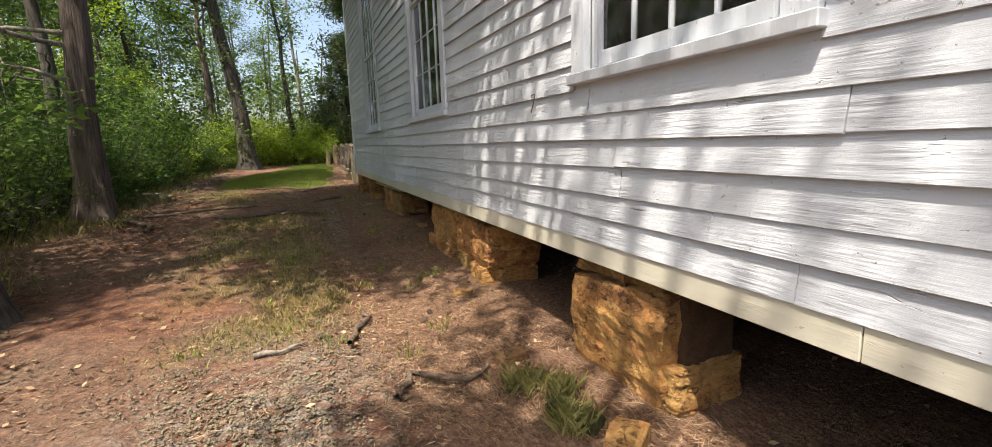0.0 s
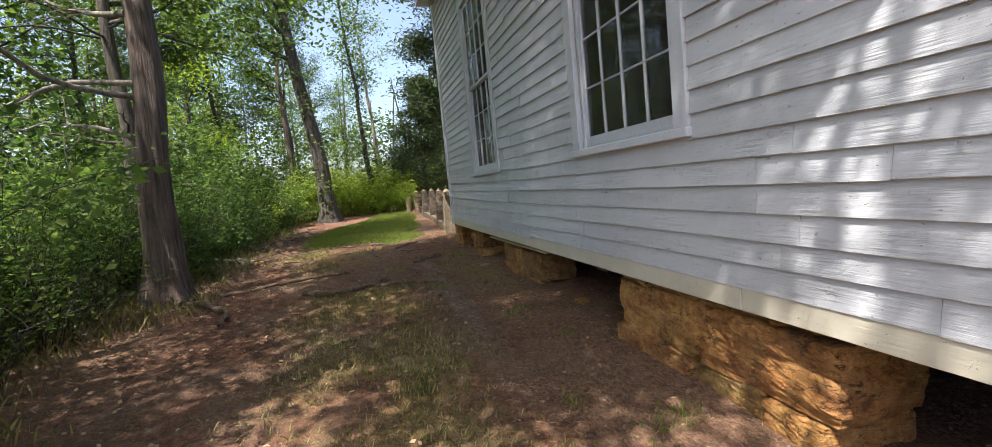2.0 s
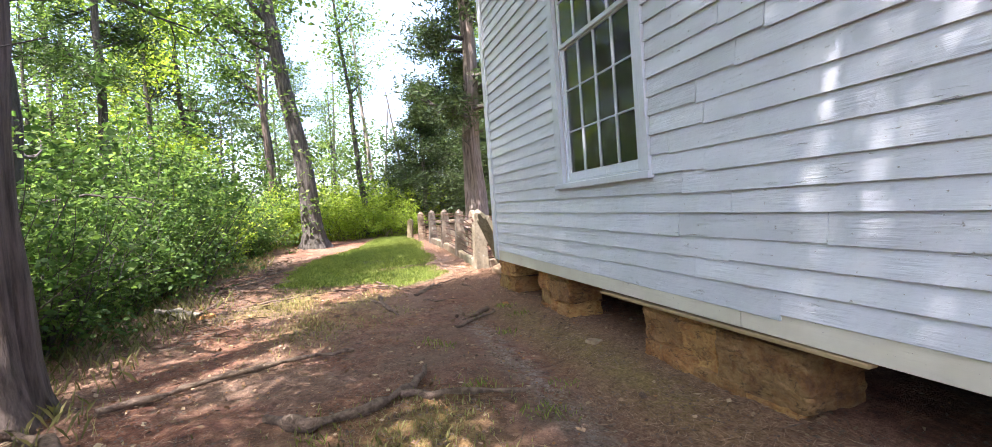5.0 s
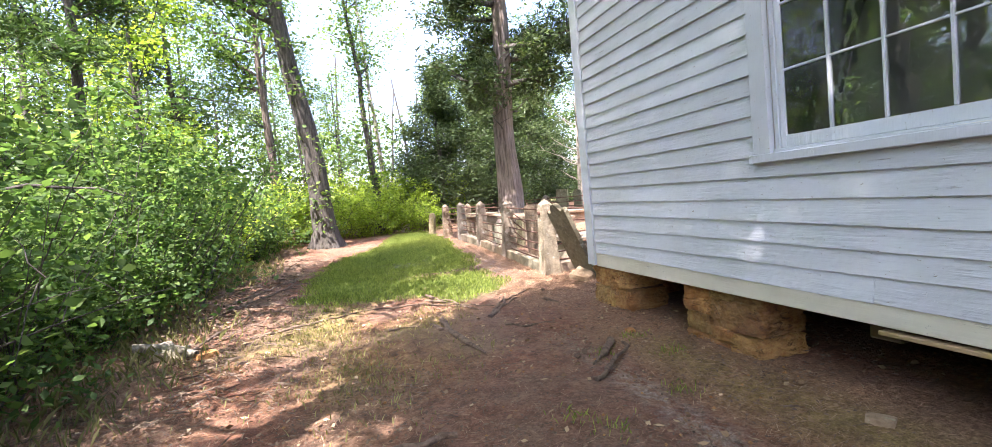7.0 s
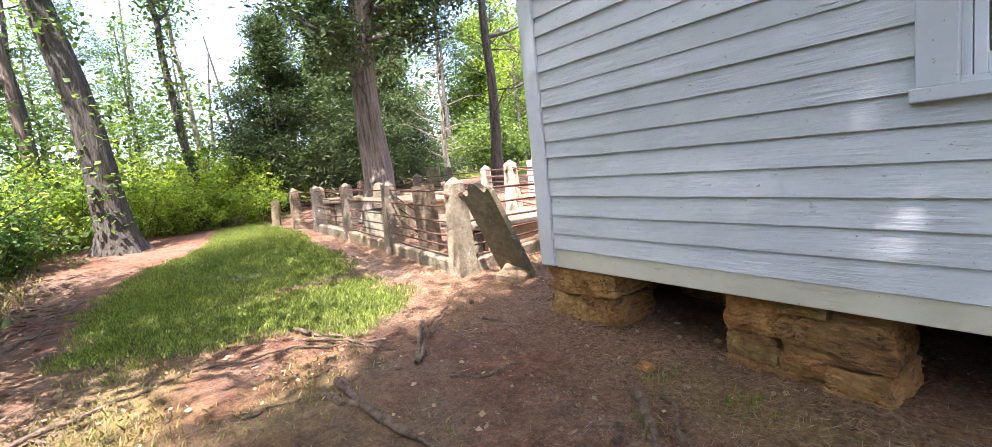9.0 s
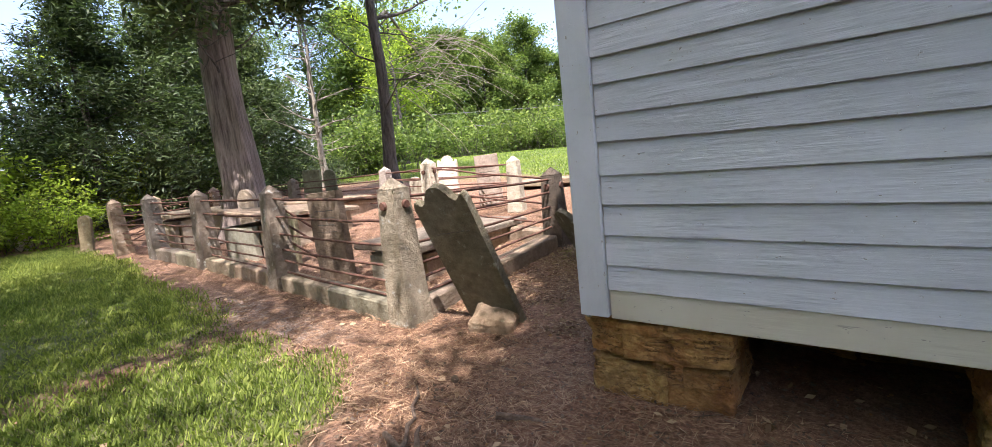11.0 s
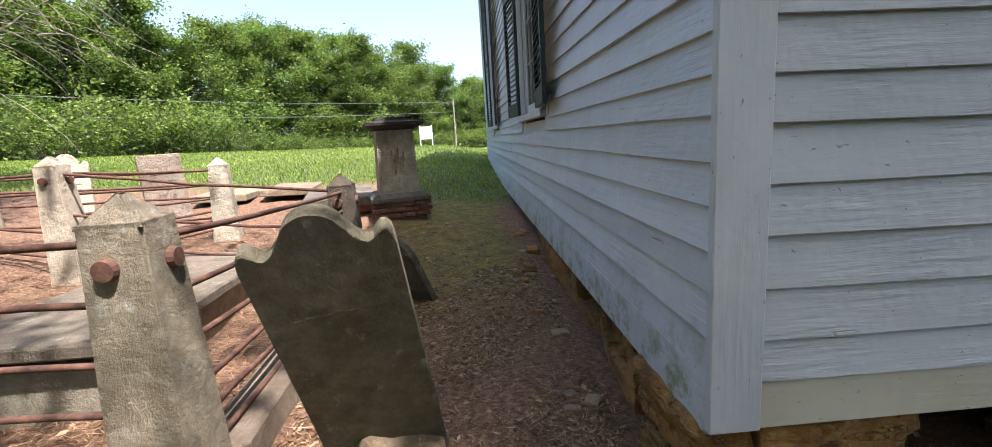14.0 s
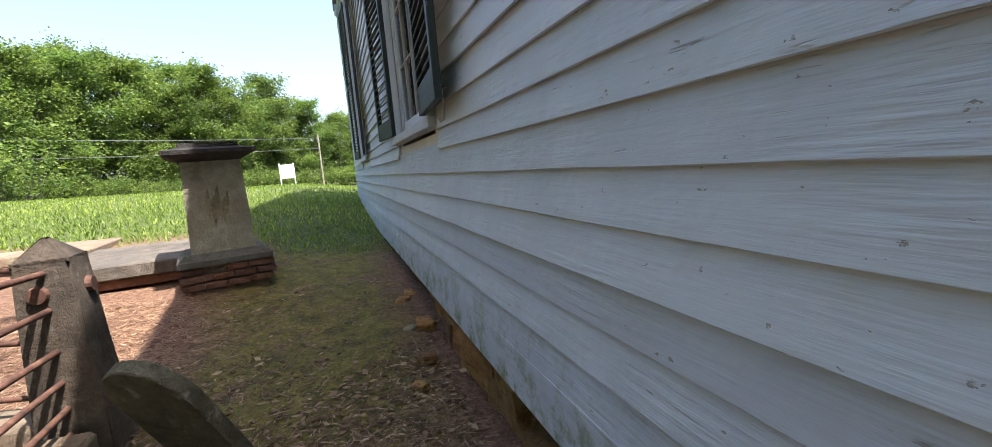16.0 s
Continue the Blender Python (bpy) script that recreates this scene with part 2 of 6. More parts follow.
M_LEAF_CEDAR = leaf_material("cedar_foliage", (0.055, 0.085, 0.04), (0.10, 0.138, 0.056), 0.28)
M_LEAF_PINE = leaf_material("pine_foliage", (0.065, 0.115, 0.04), (0.105, 0.16, 0.05), 0.25)
M_GRASS = leaf_material("grass_blades", (0.155, 0.205, 0.042), (0.31, 0.355, 0.095), 0.45)
M_DRYGRASS = leaf_material("dry_grass", (0.20, 0.19, 0.07), (0.32, 0.29, 0.13), 0.3)
M_WEEDS = leaf_material("woodland_weeds", (0.17, 0.165, 0.065), (0.33, 0.28, 0.14), 0.35)
M_FIELD = leaf_material("field_grass", (0.17, 0.25, 0.05), (0.30, 0.37, 0.09), 0.45)
M_NEEDLES = leaf_material("fallen_needles", (0.23, 0.13, 0.083), (0.46, 0.32, 0.215), 0.05)
M_DRYLEAF = leaf_material("fallen_leaves", (0.21, 0.125, 0.075), (0.46, 0.34, 0.225), 0.1)


def rusty():
    m, nt, b = material("rusty_iron")
    n = noise_tex(nt, world_coords(nt), 22, 6, 0.7)
    nt.links.new(ramp(nt, n, [(0.3, (0.045, 0.025, 0.02)), (0.55, (0.13, 0.062, 0.04)), (0.75, (0.21, 0.12, 0.08))]), b.inputs["Base Color"])
    b.inputs["Roughness"].default_value = 0.8
    b.inputs["Metallic"].default_value = 0.25
    bump(nt, b, n, 0.5, 0.004)
    return m


M_RUST = rusty()


def plain(name, colour, rough=0.8, metal=0.0):
    m, nt, b = material(name)
    n = noise_tex(nt, world_coords(nt), 9, 5)
    nt.links.new(mix(nt, n, tuple(v * 0.8 for v in colour), tuple(v * 1.15 for v in colour)), b.inputs["Base Color"])
    b.inputs["Roughness"].default_value, b.inputs["Metallic"].default_value = rough, metal
    return m


M_INSIDE = plain("plaster_inside", (0.66, 0.65, 0.60))
M_UNDER = plain("old_timber", (0.13, 0.095, 0.065), 0.9)
M_ROOF = plain("grey_shingles", (0.16, 0.16, 0.16), 0.9)
M_SIGN = plain("white_sign_paint", (0.78, 0.78, 0.78), 0.5)
M_INK = plain("faded_black_lettering", (0.2, 0.2, 0.2), 0.7)
M_WIRE = plain("power_cable", (0.12, 0.12, 0.12), 0.6)
M_HOOK = plain("galvanised_steel", (0.5, 0.48, 0.45), 0.5, 0.6)


def glass():
    m, nt, b = material("old_window_glass")
    nt.nodes.remove(b)
    tr = nt.nodes.new("ShaderNodeBsdfTransparent")
    tr.inputs[0].default_value = (0.86, 0.9, 0.88, 1)
    gl = nt.nodes.new("ShaderNodeBsdfGlossy")
    gl.inputs["Roughness"].default_value = 0.015
    fr = node(nt, "ShaderNodeFresnel", IOR=1.7)
    n = noise_tex(nt, world_coords(nt), 5, 2)
    bp = node(nt, "ShaderNodeBump", Strength=0.12, Distance=0.02)
    nt.links.new(n, bp.inputs["Height"])
    nt.links.new(bp.outputs[0], gl.inputs["Normal"])
    ms = nt.nodes.new("ShaderNodeMixShader")
    dust = nt.nodes.new("ShaderNodeBsdfDiffuse")
    dust.inputs[0].default_value = (0.5, 0.5, 0.48, 1)
    film = nt.nodes.new("ShaderNodeMixShader")
    smear = ramp(nt, noise_tex(nt, world_coords(nt), 9, 6, 0.65), [(0.35, (0.012, 0.012, 0.012)), (0.75, (0.075, 0.075, 0.075))])
    nt.links.new(smear, film.inputs[0])
    nt.links.new(tr.outputs[0], film.inputs[1])
    nt.links.new(dust.outputs[0], film.inputs[2])
    nt.links.new(fr.outputs[0], ms.inputs[0])
    nt.links.new(film.outputs[0], ms.inputs[1])
    nt.links.new(gl.outputs[0], ms.inputs[2])
    nt.links.new(ms.outputs[0], nt.nodes["Material Output"].inputs[0])
    return m


M_GLASS = glass()


def ground_material():
    m, nt, b = material("red_clay_and_litter")
    v = world_coords(nt)
    big, mid, fine = noise_tex(nt, v, 0.9, 5), noise_tex(nt, v, 7, 6, 0.65), noise_tex(nt, v, 70, 5, 0.7)
    clay = ramp(nt, mid, [(0.3, (0.10, 0.038, 0.022)), (0.5, (0.25, 0.105, 0.058)), (0.72, (0.43, 0.23, 0.13))])
    clay = mix(nt, grey(nt, big, 0.42, 0.66), clay, mix(nt, mid, (0.17, 0.097, 0.063), (0.33, 0.225, 0.15)))
    straw = ramp(nt, noise_tex(nt, world_coords(nt, (1, 0.35, 1)), 60, 5, 0.7), [(0.3, (0.13, 0.062, 0.04)), (0.5, (0.31, 0.175, 0.105)), (0.7, (0.54, 0.36, 0.23))])
    col = mix(nt, attr(nt, "straw"), clay, straw)
    pebble = node(nt, "ShaderNodeTexVoronoi", Scale=55.0)
    nt.links.new(v, pebble.inputs["Vector"])
    grav = mix(nt, pebble.outputs["Color"], (0.42, 0.38, 0.33), (0.60, 0.56, 0.50))
    col = mix(nt, mix(nt, 1.0, attr(nt, "gravel"), grey(nt, noise_tex(nt, v, 9, 7, 0.7), 0.42, 0.60), "MULTIPLY"), col, grav)
    moss = ramp(nt, mid, [(0.35, (0.16, 0.15, 0.035)), (0.55, (0.32, 0.29, 0.055)), (0.75, (0.44, 0.38, 0.10))])
    col = mix(nt, mix(nt, 1.0, attr(nt, "moss"), grey(nt, noise_tex(nt, v, 3.2, 8, 0.75), 0.33, 0.45), "MULTIPLY"), col, moss)
    turf = ramp(nt, mid, [(0.3, (0.08, 0.125, 0.03)), (0.55, (0.14, 0.20, 0.045)), (0.75, (0.22, 0.27, 0.08))])
    col = mix(nt, attr(nt, "turf"), col, turf)
    crumb = noise_tex(nt, v, 26, 8, 0.72)
    col = mix(nt, grey(nt, fine, 0.36, 0.64), mix(nt, 1.0, col, (0.6, 0.56, 0.53), "MULTIPLY"), col)
    col = mix(nt, grey(nt, crumb, 0.40, 0.56), mix(nt, 1.0, col, (0.66, 0.63, 0.6), "MULTIPLY"), col)
    col = mix(nt, grey(nt, noise_tex(nt, world_coords(nt, (1, 0.6, 1)), 95, 4, 0.7), 0.62, 0.70), col, (0.40, 0.27, 0.17))
    nt.links.new(col, b.inputs["Base Color"])
    b.inputs["Roughness"].default_value = 0.95
    hgt = mix(nt, 0.5, mix(nt, 0.35, mid, fine, "ADD"), crumb, "ADD")
    bump(nt, b, hgt, 1.0, 0.07)
    return m


M_GROUND = ground_material()


# ------------------------------------------------------------ mesh helpers
def part(name, bm, mat, parent=None, label="", smooth=False):
    me = bpy.data.meshes.new(name)
    bm.to_mesh(me)
    bm.free()
    me.materials.append(mat)
    if smooth:
        me.polygons.foreach_set("use_smooth", [True] * len(me.polygons))
    ob = new(name, me)
    if parent:
        ob.parent = parent
    if label:
        ob["label"] = label
    return ob


def array_mesh(name, verts, faces, mat, parent=None, smooth=False):
    """A mesh from arrays of equal-sided faces."""
    verts, faces = np.asarray(verts, np.float32), np.asarray(faces, np.int32)
    me = bpy.data.meshes.new(name)
    k = faces.shape[1]
    me.vertices.add(len(verts))
    me.vertices.foreach_set("co", verts.ravel())
    me.loops.add(faces.size)
    me.loops.foreach_set("vertex_index", faces.ravel())
    me.polygons.add(len(faces))
    me.polygons.foreach_set("loop_start", np.arange(0, faces.size, k, dtype=np.int32))
    if smooth:
        me.polygons.foreach_set("use_smooth", np.ones(len(faces), bool))
    me.update(calc_edges=True)
    me.validate()
    me.materials.append(mat)
    ob = new(name, me)
    if parent:
        ob.parent = parent
    return ob


def box_into(bm, x0, y0, z0, x1, y1, z1):
    vs = [bm.verts.new((x, y, z)) for x in (x0, x1) for y in (y0, y1) for z in (z0, z1)]
    for f in ((0, 1, 3, 2), (4, 6, 7, 5), (0, 4, 5, 1), (2, 3, 7, 6), (0, 2, 6, 4), (1, 5, 7, 3)):
        bm.faces.new([vs[i] for i in f])


def box(x0, y0, z0, x1, y1, z1, bevel=0.0):
    bm = bmesh.new()
    box_into(bm, x0, y0, z0, x1, y1, z1)
    if bevel:
        bmesh.ops.bevel(bm, geom=bm.edges[:], offset=bevel, segments=1, affect="EDGES")
    return bm


def empty(name, m=None):
    ob = new(name)
    if m is not None:
        ob.matrix_world = m
    return ob


def tubes(lines, sides=7):
    """Vertices and quads of tapered tubes: each line is (points, radii)."""
    V, F, base = [], [], 0
    for pts, rad in lines:
        pts, rad = np.asarray(pts, float), np.asarray(rad, float)
        n = len(pts)
        d = np.gradient(pts, axis=0)
        d /= np.linalg.norm(d, axis=1)[:, None] + 1e-9
        ref = np.where(np.abs(d[:, 2:3]) > 0.9, [[1.0, 0, 0]], [[0, 0, 1.0]])
        u = np.cross(d, ref)
        u /= np.linalg.norm(u, axis=1)[:, None] + 1e-9
        w = np.cross(d, u)
        a = np.linspace(0, 2 * np.pi, sides, endpoint=False)
        ring = pts[:, None] + rad[:, None, None] * (np.cos(a)[None, :, None] * u[:, None] + np.sin(a)[None, :, None] * w[:, None])
        V.append(ring.reshape(-1, 3))
        i, j = np.meshgrid(np.arange(n - 1), np.arange(sides), indexing="ij")
        k = (j + 1) % sides
        F.append(base + np.stack([i * sides + j, i * sides + k, (i + 1) * sides + k, (i + 1) * sides + j], -1).reshape(-1, 4))
        base += n * sides
    return np.concatenate(V), np.concatenate(F)


def leaves(centres, size, rng, droop=0.25, aspect=0.55):
    """Small pointed leaves, each one folded quad, turned at random."""
    n = len(centres)
    s = size * rng.uniform(0.6, 1.35, n)[:, None]
    a = rng.normal(size=(n, 3))
    a[:, 2] = a[:, 2] * 0.5 - droop
    a /= np.linalg.norm(a, axis=1)[:, None]
    nrm = rng.normal(size=(n, 3)) + [0, 0, 1.6]
    b = np.cross(nrm, a)
    b /= np.linalg.norm(b, axis=1)[:, None] + 1e-9
    c = np.cross(a, b)
    v = np.stack([centres - a * s * 0.5, centres + b * s * aspect * 0.5 + c * s * 0.08, centres + a * s * 0.5, centres - b * s * aspect * 0.5 + c * s * 0.08], 1)
    return v.reshape(-1, 3), np.arange(n * 4).reshape(-1, 4)


def bend(p0, direction, length, steps, rng, wob=0.12, lift=0.0):
    pts, d = [np.array(p0, float)], np.array(direction, float)
    d /= np.linalg.norm(d)
    for _ in range(steps):
        d = d + rng.normal(size=3) * wob + [0, 0, lift]
        d /= np.linalg.norm(d)
        pts.append(pts[-1] + d * length / steps)
    return np.array(pts)


def line_at(pts, s):
    f = s * (len(pts) - 1)
    i = min(int(f), len(pts) - 2)
    return pts[i] + (pts[i + 1] - pts[i]) * (f - i)


# ------------------------------------------------------------ the lie of the land
def land(x, y):
    b = np.interp(y, [-30, 0, 5, 8.4, 13, 15.6, 20, 26, 60], [-0.6, 0, 0.08, 0.3, 0.36, 0.5, 0.62, 0.8, 1.3])
    k = np.interp(y, [8, 13, 15.5, 60], [0, 0.05, 0.066, 0.066])
    e = np.interp(x, [2, 18, 24, 60, 400], [0, 16, 15.5, 1.0, -6])
    w = np.interp(x, [-60, -12, -4.5, -3], [-1.2, -0.35, -0.02, 0])
    dip = -0.07 * np.exp(-((x - 0.95) / 0.35) ** 2) * np.interp(y, [0, 3, 11, 13], [0.2, 1, 1, 0])
    return b + k * e + w + dip


def smooth_noise(x, y, s, seed):
    r = np.random.default_rng(seed)
    out = 0
    for k in range(5):
        a, f, p = r.uniform(0, 6.28), s * r.uniform(0.6, 1.7), r.uniform(0, 6.28)
        out = out + np.sin(f * (x * np.cos(a) + y * np.sin(a)) + p)
    return out / 3.0


def soft(v, a, b):
    return np.clip((v - a) / (b - a), 0, 1)


def lawn(x, y):
    """Where the mown grass grows between path, woods and graves."""
    n = smooth_noise(x, y, 2.2, 3) * 0.45 + smooth_noise(x, y, 6.5, 14) * 0.22
    left = np.interp(y, [14.5, 16.2, 20, 24, 30], [-1.3, -2.3, -1.6, 0.1, 1.0])
    right = np.interp(y, [14.8, 15.3, 17, 18.5, 25, 30], [0.2, 0.95, 1.1, 1.4, 1.75, 1.6])
    bare = np.exp(-(((x - 0.3) / 1.0) ** 2 + ((y - 16.9) / 0.25) ** 2)) * 0.9
    return soft(x - left + n * 0.5, -0.1, 0.35) * soft(right - x + n * 0.4, -0.1, 0.3) * soft(y + n, 14.9, 15.6) * soft(27 - y, 0, 1) * (1 - bare)


def field(x, y):
    n = smooth_noise(x, y, 1.3, 5) * 0.5
    return soft(x + n - np.interp(y, [10, 15, 16, 20, 40], [8.4, 8.2, 9.4, 10, 10]), 0, 0.8) * soft(y - 9, 0, 2)


def tufts(x, y):
    """Thin worn grass along the middle of the path."""
    n = smooth_noise(x, y, 3.1, 9) * 0.6
    thin = np.exp(-(((x + 1.25) / 0.9) ** 2 + ((y - 13.9) / 1.3) ** 2)) * 1.1
    strip = np.exp(-(((x + 0.35 + 0.04 * (y - 6)) / 0.65) ** 2)) * soft(y, 3.4, 4.6) * soft(10.2 - y, 0, 1)
    return np.clip(np.maximum(strip, thin) * (0.55 + n), 0, 1)


def axis(lo, hi, step, far):
    mid = np.arange(lo, hi, step)
    out = [far * (i / 16) ** 2 for i in range(1, 17)]
    return np.concatenate([[lo - v for v in out[::-1]], mid, [mid[-1] + v for v in out]])


gx, gy = axis(-5.0, 9.5, 0.085, 300.0), axis(-1.5, 27, 0.11, 300.0)
X, Y = np.meshgrid(gx, gy, indexing="ij")
near = soft(12 - np.maximum(np.abs(X - 2), np.abs(Y - 12) - 8), 0, 4)
rough = smooth_noise(X, Y, 7, 11) * 0.012 + smooth_noise(X, Y, 19, 12) * 0.008 + smooth_noise(X, Y, 2.2, 13) * 0.02
Z = land(X, Y) + rough * near + np.random.default_rng(2).normal(size=X.shape) * 0.004 * near
nx, ny = X.shape
ii, jj = np.meshgrid(np.arange(nx - 1), np.arange(ny - 1), indexing="ij")
quads = np.stack([ii * ny + jj, (ii + 1) * ny + jj, (ii + 1) * ny + jj + 1, ii * ny + jj + 1], -1).reshape(-1, 4)
ground = array_mesh("ground", np.stack([X, Y, Z], -1).reshape(-1, 3), quads, M_GROUND, smooth=True)
tagged(ground, "red clay ground with pine litter, moss and worn grass", "ground", kind="structure")


def zone(name, values):
    ground.data.attributes.new(name, "FLOAT", "POINT").data.foreach_set("value", np.clip(values, 0, 1).astype(np.float32).ravel())


nz = smooth_noise(X, Y, 3.0, 21)
zone("turf", np.maximum(lawn(X, Y) * 0.85, np.maximum(field(X, Y), soft(np.maximum(np.abs(X), np.abs(Y - 12)), 34, 44))))
gravel_mask = np.exp(-(((X + 0.32 - 0.1 * (Y - 3)) / 0.75) ** 2) * 1.2) * soft(4.3 - Y + nz * 0.4, 0, 1.2)
wash = np.exp(-(((X - 0.62 - 0.02 * (Y - 8)) / 0.16) ** 2)) * soft(Y, 6, 8) * soft(13.0 - Y, 0, 1.5) * 0.7
apron = np.exp(-(((X - 1.35) / 0.3) ** 2)) * soft(Y, 15.6, 16.4) * soft(20 - Y, 0, 2) * 0.8
zone("gravel", np.maximum(gravel_mask, np.maximum(wash, apron)))
straw = np.maximum(soft(X + nz * 0.3, 0.3, 0.9) * soft(7 - Y + nz, 0, 2), np.maximum(soft(Y + nz * 0.4, 13.2, 14.2) * soft(X + nz * 0.3, 0.5, 1.0), soft(-X + nz * 0.4, 2.6, 3.4)))
straw = np.maximum(straw, soft(X + nz * 0.2, 0.8, 1.15) * soft(2.2 - X, 0, 0.3) * 0.8)
zone("straw", straw)
moss = np.maximum(soft(X + nz * 0.5, 3.0, 4.2) * soft(9.5 - X, 0, 1) * soft(Y, 13.9, 14.3) * soft(15.6 - Y + nz * 0.2, 0, 0.4), tufts(X, Y) * 0.8)
moss = np.maximum(moss, np.exp(-(((X - 1.35) / 0.3) ** 2)) * soft(Y, 8, 9) * soft(13 - Y, 0, 1) * 0.5)
zone("moss", moss)


# ------------------------------------------------------------ the meeting house
WX, NY, EX, SY = 1.68, 13.87, 15.2, -7.5   # outer faces
Z0, ZE = 0.80, 5.92                        # sill and eave
WIN_W = [(1.25, 2.49), (5.39, 6.82), (9.72, 11.15)]   # openings in the west wall, along y
WIN_N = [(4.62, 5.98), (9.95, 11.37)]
WIN_E = [(1.6, 3.03), (5.9, 7.33), (10.03, 11.46)]         # in the far side wall
WZ0, WZ1 = 1.93, 4.86


def wall_boxes(lo, hi, openings, z0, z1, oz0, oz1):
    """Rectangles (a0, a1, z0, z1) that leave the openings free."""
    out, at = [], lo
    for a, b in openings:
        out += [(at, a, z0, z1), (a, b, z0, oz0), (a, b, oz1, z1)]
        at = b
    return out + [(at, hi, z0, z1)]


def wall_mesh(name, axis_name, at0, at1, lo, hi, openings, label):
    bm = bmesh.new()
    for a0, a1, z0, z1 in wall_boxes(lo, hi, openings, Z0 + 0.06, ZE, WZ0, WZ1):
        if axis_name == "x":
            box_into(bm, at0, a0, z0, at1, a1, z1)
        else:
            box_into(bm, a0, at0, z0, a1, at1, z1)
    return tagged(part(name, bm, M_INSIDE), label, "wall", kind="structure")


T = 0.16
wall_west = wall_mesh("wall_west", "x", WX + 0.02, WX + T, SY + T, NY - T, WIN_W, "white painted clapboard wall with peeling paint on stone piers")
wall_north = wall_mesh("wall_north", "y", NY - T, NY - 0.02, WX + 0.02, EX - 0.02, WIN_N, "white painted clapboard end wall, mouldy near the ground")
wall_east = wall_mesh("wall_east", "x", EX - T, EX - 0.02, SY + T, NY - T, WIN_E, "white painted far side wall of the meeting house")
wall_south = wall_mesh("wall_south", "y", SY + 0.02, SY + T, WX + 0.02, EX - 0.02, [], "white painted front wall of the meeting house")
floor_ob = tagged(part("floor", box(WX + T, SY + T, 0.86, EX - T, NY - T, 0.98), M_UNDER), "old timber floor on heavy joists", "floor", kind="structure")
ceiling_ob = tagged(part("ceiling", box(WX + T, SY + T, ZE - 0.1, EX - T, NY - T, ZE), M_INSIDE), "plain plaster ceiling", "ceiling", kind="structure")

# roof: gable with its ridge along the building, boxed eaves
bm = bmesh.new()
ridge, rx = 9.7, (WX + EX) / 2
prof = [(WX - 0.38, 6.15), (rx, ridge), (EX + 0.38, 6.15), (EX + 0.38, 6.05), (rx, ridge - 0.12), (WX - 0.38, 6.05)]
for y in (SY - 0.15, NY + 0.05):
    for x, z in prof:
        bm.verts.new((x, y, z))
bm.verts.ensure_lookup_table()
for i in range(6):
    j = (i + 1) % 6
    bm.faces.new([bm.verts[k] for k in (i, j, j + 6, i + 6)])
for o in (0, 6):
    bm.faces.new([bm.verts[k + o] for k in (0, 1, 4, 5)])
    bm.faces.new([bm.verts[k + o] for k in (1, 2, 3, 4)])
tagged(part("roof", bm, M_ROOF), "grey shingled gable roof", "roof", kind="structure")
for x0, x1 in ((WX - 0.37, WX - 0.002), (EX + 0.002, EX + 0.37)):
    tagged(part("eave", box(x0, SY - 0.1, 5.92, x1, NY + 0.03, 6.1), M_TRIM), "white boxed wooden eave", "eave", kind="structure")
bm = bmesh.new()
for y in (NY - 0.1, SY + 0.03):
    a, b, c = [bm.verts.new(p) for p in ((WX, y, ZE), (EX, y, ZE), (rx, y, ridge - 0.1))]
    d, e, f = [bm.verts.new(p) for p in ((WX, y + 0.07, ZE), (EX, y + 0.07, ZE), (rx, y + 0.07, ridge - 0.1))]
    for q in ((a, b, c), (d, f, e), (a, d, e, b), (b, e, f, c), (c, f, d, a)):
        bm.faces.new(q)
tagged(part("gable", bm, M_SIDING_N), "white boarded gable", "gable", kind="structure")


def clapboard(length, height, rng, butt=0.030, top=0.007):
    """One riven board, its thick lower edge a little wavy and hollow behind. Runs along +y, face towards -x."""
    n = max(2, int(length / 0.30))
    bm = bmesh.new()
    rows = []
    wav = np.cumsum(rng.normal(size=n + 1)) * 0.0010
    warp = np.cumsum(rng.normal(size=n + 1)) * 0.0006
    for i in range(n + 1):
        y = length * i / n
        w, o = float(wav[i]), float(np.clip(warp[i], -0.003, 0.003))
        ch = 0.0025
        rows.append([bm.verts.new(p) for p in ((-0.002, y, w + 0.030), (-butt + 0.013, y, w + 0.024), (-butt + 0.012, y, w + 0.001), (-butt + ch + o, y, w), (-butt + o, y, w + ch), (-top, y, height), (0, y, height))])
    for a, b in zip(rows, rows[1:]):
        for k in range(7):
            bm.faces.new((a[k], a[(k + 1) % 7], b[(k + 1) % 7], b[k]))
    bm.faces.new(rows[0][::-1])
    bm.faces.new(rows[-1])
    return bm


